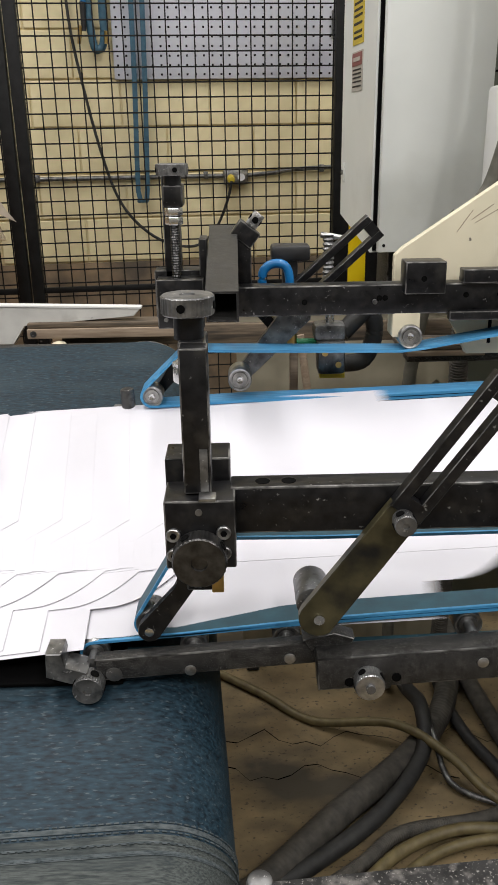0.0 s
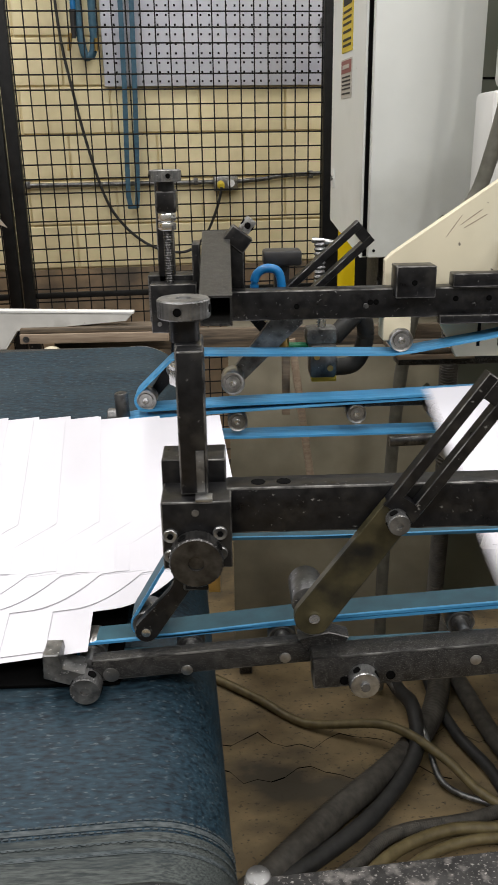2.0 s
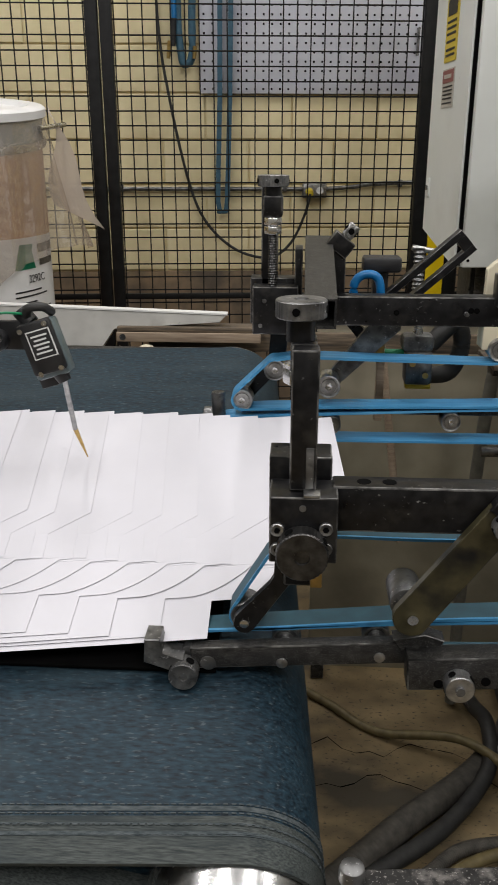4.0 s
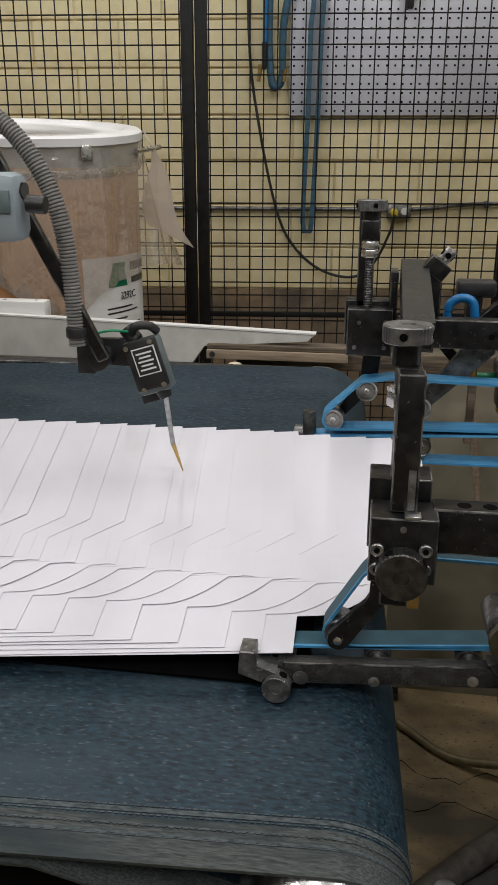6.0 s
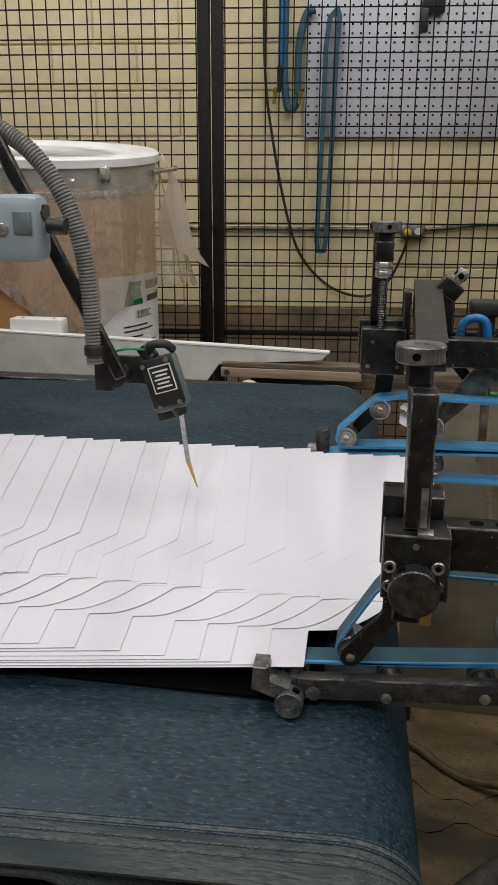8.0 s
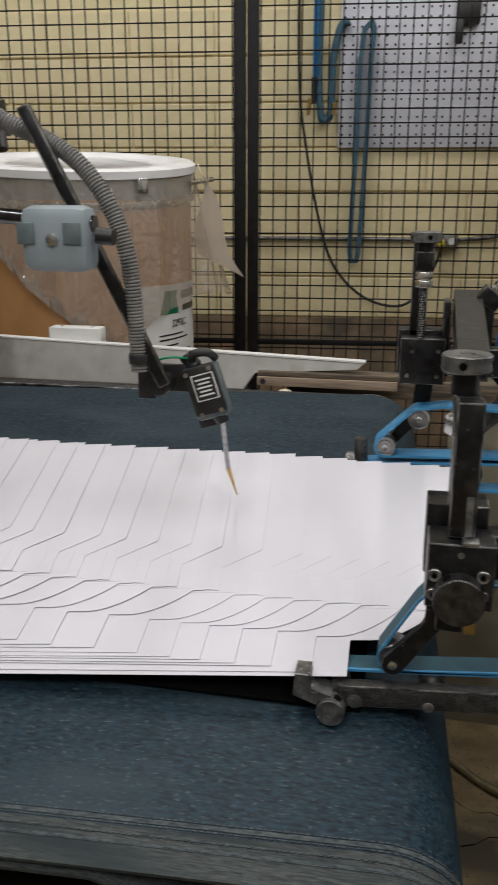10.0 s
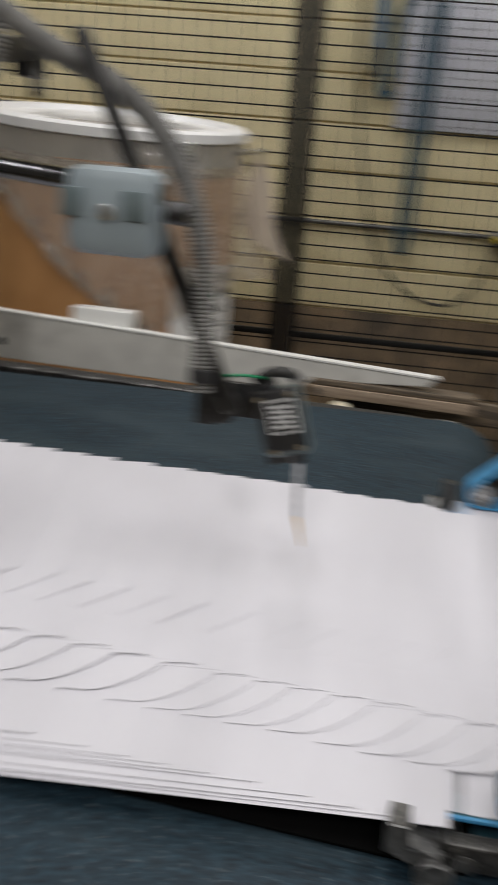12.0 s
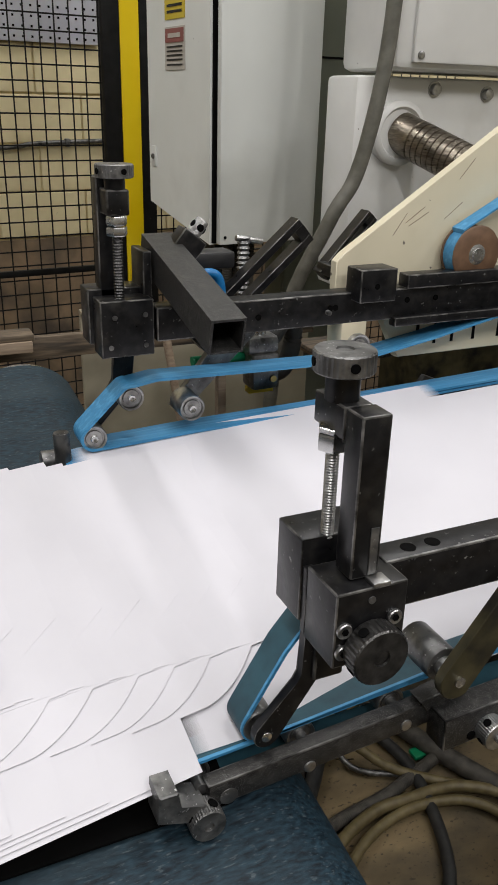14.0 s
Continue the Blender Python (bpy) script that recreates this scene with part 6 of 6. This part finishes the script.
        if far:
            part("yoke", box((rx + 0.012, y0 + 0.024, 1.243), (0.062, 0.036, 0.030), 0.002), DARKSTEEL, t)
            part("side_plate", prism([(-0.925, 1.165), (-0.925, 1.225), (-0.912, 1.252), (-0.896, 1.252), (-0.868, 1.170), (-0.880, 1.150)], y0 + 0.020, y0 + 0.034, bevel=0.002), OLDWHITE, t)
        else:
            part("yoke", prism([(-0.965, 1.19), (-0.965, 1.262), (-0.895, 1.262), (-0.862, 1.165), (-0.90, 1.155)], y0 + 0.004, y0 + 0.036, bevel=0.002), WORN, t)
        part("nut", lathe([(0.014, 0), (0.016, 0.002), (0.016, 0.014), (0.014, 0.016)], 6, Matrix.Translation((rx, y0 + 0.02, 1.262))), STEEL, t)
        part("rod", rod((rx, y0 + 0.02, 1.27), (rx - 0.008, y0 + 0.02, 1.62), 0.0095, seg=18), WORN, t)
        part("collar", rod((rx - 0.0035, y0 + 0.02, 1.455), (rx - 0.004, y0 + 0.02, 1.478), 0.028, seg=26, bevel=0.003), BLACK, t)
        part("ball_joint", lathe([(0.012, 0), (0.024, 0.005), (0.026, 0.014), (0.022, 0.026), (0.012, 0.030)], 24, Matrix.Translation((rx - 0.0045, y0 + 0.02, 1.480))), BRIGHT, t)
        spring = [(0.0145 if k % 2 else 0.0105, 0.0045 * k) for k in range(26)]
        part("spring", lathe(spring, 18, Matrix.Translation((rx - 0.006, y0 + 0.02, 1.51))), BLACK, t)
        part("top_nut", lathe([(0.018, 0), (0.020, 0.002), (0.020, 0.03), (0.017, 0.033)], 6, Matrix.Translation((rx - 0.008, y0 + 0.02, 1.625))), STEEL, t)
        part("side_lug", rod((rx - 0.055, y0 + 0.02, 1.494), (rx - 0.010, y0 + 0.02, 1.494), 0.014, seg=6), STEEL, t)
        return t
    foot("sheet_presser", "scuffed white press foot with belt rollers and a spring rod", 1.43, 0.0, 0.0, True)
    foot("sheet_presser", "scuffed white press foot at the stream's near edge", 0.725, -0.045, -0.205, False)


# ---- hoses on the floor ----
def build_floor_hoses():
    def hose(name, pts, r, mat, label, ribs=0.0):
        ob = part(name, sweep(pts, r, 10, ribs), mat)
        return tagged(ob, label, "hose")
    hose("floor_hose", [(0.05, 1.16, 0.035), (0.227, 1.302, 0.035), (0.411, 1.486, 0.035), (0.651, 1.712, 0.035), (0.79, 1.946, 0.035), (0.9, 2.4, 0.035)], 0.034, HOSEDARK, "thick grey ribbed hose lying on the concrete", 0.03)
    hose("floor_hose", [(0.16, 1.24, 0.03), (0.345, 1.356, 0.03), (0.524, 1.501, 0.03), (0.655, 1.66, 0.06), (0.680, 1.80, 0.10), (0.665, 1.949, 0.06), (0.64, 2.2, 0.03)], 0.021, RUBBER, "black rubber hose lying on the concrete")
    hose("floor_hose", [(0.25, 1.22, 0.02), (0.448, 1.354, 0.02), (0.57, 1.447, 0.02), (0.803, 1.493, 0.02), (1.1, 1.62, 0.02), (1.22, 1.9, 0.02)], 0.017, HOSEDARK, "dark dusty hose lying on the concrete", 0.05)
    hose("air_line", [(0.10, 2.10, 0.012), (0.25, 1.98, 0.012), (0.388, 1.858, 0.012), (0.598, 1.758, 0.08), (0.722, 1.627, 0.08), (0.816, 1.538, 0.03), (1.0, 1.40, 0.02), (1.2, 1.3, 0.02)], 0.013, HOSEOCHRE, "ochre air line lying across the floor")
    hose("air_line", [(0.36, 1.20, 0.03), (0.528, 1.367, 0.03), (0.675, 1.436, 0.03), (0.787, 1.441, 0.03), (0.95, 1.42, 0.03), (1.1, 1.28, 0.03), (1.15, 1.1, 0.03)], 0.015, HOSEOCHRE, "ochre air line coiled on the floor")
    hose("air_line", [(0.45, 1.22, 0.025), (0.60, 1.36, 0.025), (0.763, 1.415, 0.025), (0.918, 1.39, 0.025), (0.988, 1.30, 0.025), (0.96, 1.20, 0.025), (0.84, 1.15, 0.025)], 0.013, HOSEOCHRE, "ochre air line coiled on the floor")
    hose("wire", [(0.60, 2.309, 0.03), (0.641, 2.004, 0.06), (0.690, 1.733, 0.09), (0.72, 1.60, 0.02), (0.85, 1.52, 0.012)], 0.008, WORN, "thin pale wire hanging to the floor")
    hose("floor_hose", [(0.86, 2.1, 0.03), (0.90, 1.75, 0.03), (0.98, 1.50, 0.03), (1.12, 1.2, 0.03)], 0.026, HOSEDARK, "thick dusty hose lying on the concrete")
    hose("floor_hose", [(0.20, 0.90, 0.02), (0.48, 1.02, 0.02), (0.74, 1.20, 0.02), (0.85, 1.45, 0.02), (0.86, 1.62, 0.02), (0.80, 1.80, 0.02), (0.78, 2.05, 0.02), (0.84, 2.5, 0.02)], 0.016, RUBBER, "black rubber hose lying on the concrete")
    g = part("green_strip", box((0.95, 1.575, 0.012), (0.10, 0.035, 0.012), 0.003, None), GREENPLASTIC)
    tagged(g, "short green plastic strip on the floor", "plastic strip")
    # black box and plate put in as the deep shade below the conveyor
    u = thing("under_shade", "black box for the deep shade below the conveyor", "machine frame")
    part("casing", box((-1.45, 1.13, 0.37), (2.70, 0.92, 0.74), 0.01), SHADEBLACK, u)
    part("kick_plate", box((-1.45, 0.668, 0.05), (2.66, 0.010, 0.09), 0.003), SHADEBLACK, u)


# ---- build ----
LAMP_POWER = 40.0
build_floor()
build_hall()
build_pegboard()
build_straps()
build_fence()
build_cabinet()
build_lights()
build_conveyor()
build_near_unit()
build_near_carrier()
build_far_unit()
build_far_carrier()
build_machine_right()
build_rail()
build_drum()
build_sensor()
build_press()
build_floor_hoses()
SHEETS = build_sheets()


def motions():
    """The stream creeps along the belt; each new blank shoots in beneath it and is skewed as it stops."""
    home, last = 2.3, 14.0
    RUN = 2.2
    for ob, x, t, jit, dx in SHEETS:
        if t is None:
            walk(ob, [(s, sheet_pose(x + dx - SPEED * s, jit)) for s in (0.0, 3.5, 7.0, 10.5, last)])
            continue

        def where(s):
            """Far corner and skew at a time."""
            if s <= t:
                return STOP_X + RUN * (t - s), max(0.0, 1.0 - (t - s) / 0.10)
            return STOP_X - SPEED * (s - t), 1.0
        t0 = t - (home - STOP_X) / RUN
        times = []
        if t0 > 0:
            times += [0.0, max(t0 - 0.3, 0.01) if t0 > 0.4 else t0 * 0.5, t0]
        else:
            times += [0.0]
        times += [s for s in (t - 0.8, t - 0.5, t - 0.3, t - 0.2, t - 0.10, t - 0.05, t, t + 0.07, t + 0.15, t + 0.3, t + 0.6) if max(t0, 0.0) + 0.02 < s < last]
        s = t + 1.2
        while s < last - 0.2:
            times.append(s)
            s += 1.5
        times.append(last)
        rows, seen = [], set()
        for s in times:
            f = round(s * FPS)
            if f in seen:
                continue
            seen.add(f)
            xx, sk = where(f / FPS) if f / FPS > t0 else (home, 0.0)
            rows.append((f / FPS, sheet_pose(xx, jit, sk)))
        walk(ob, rows)


motions()
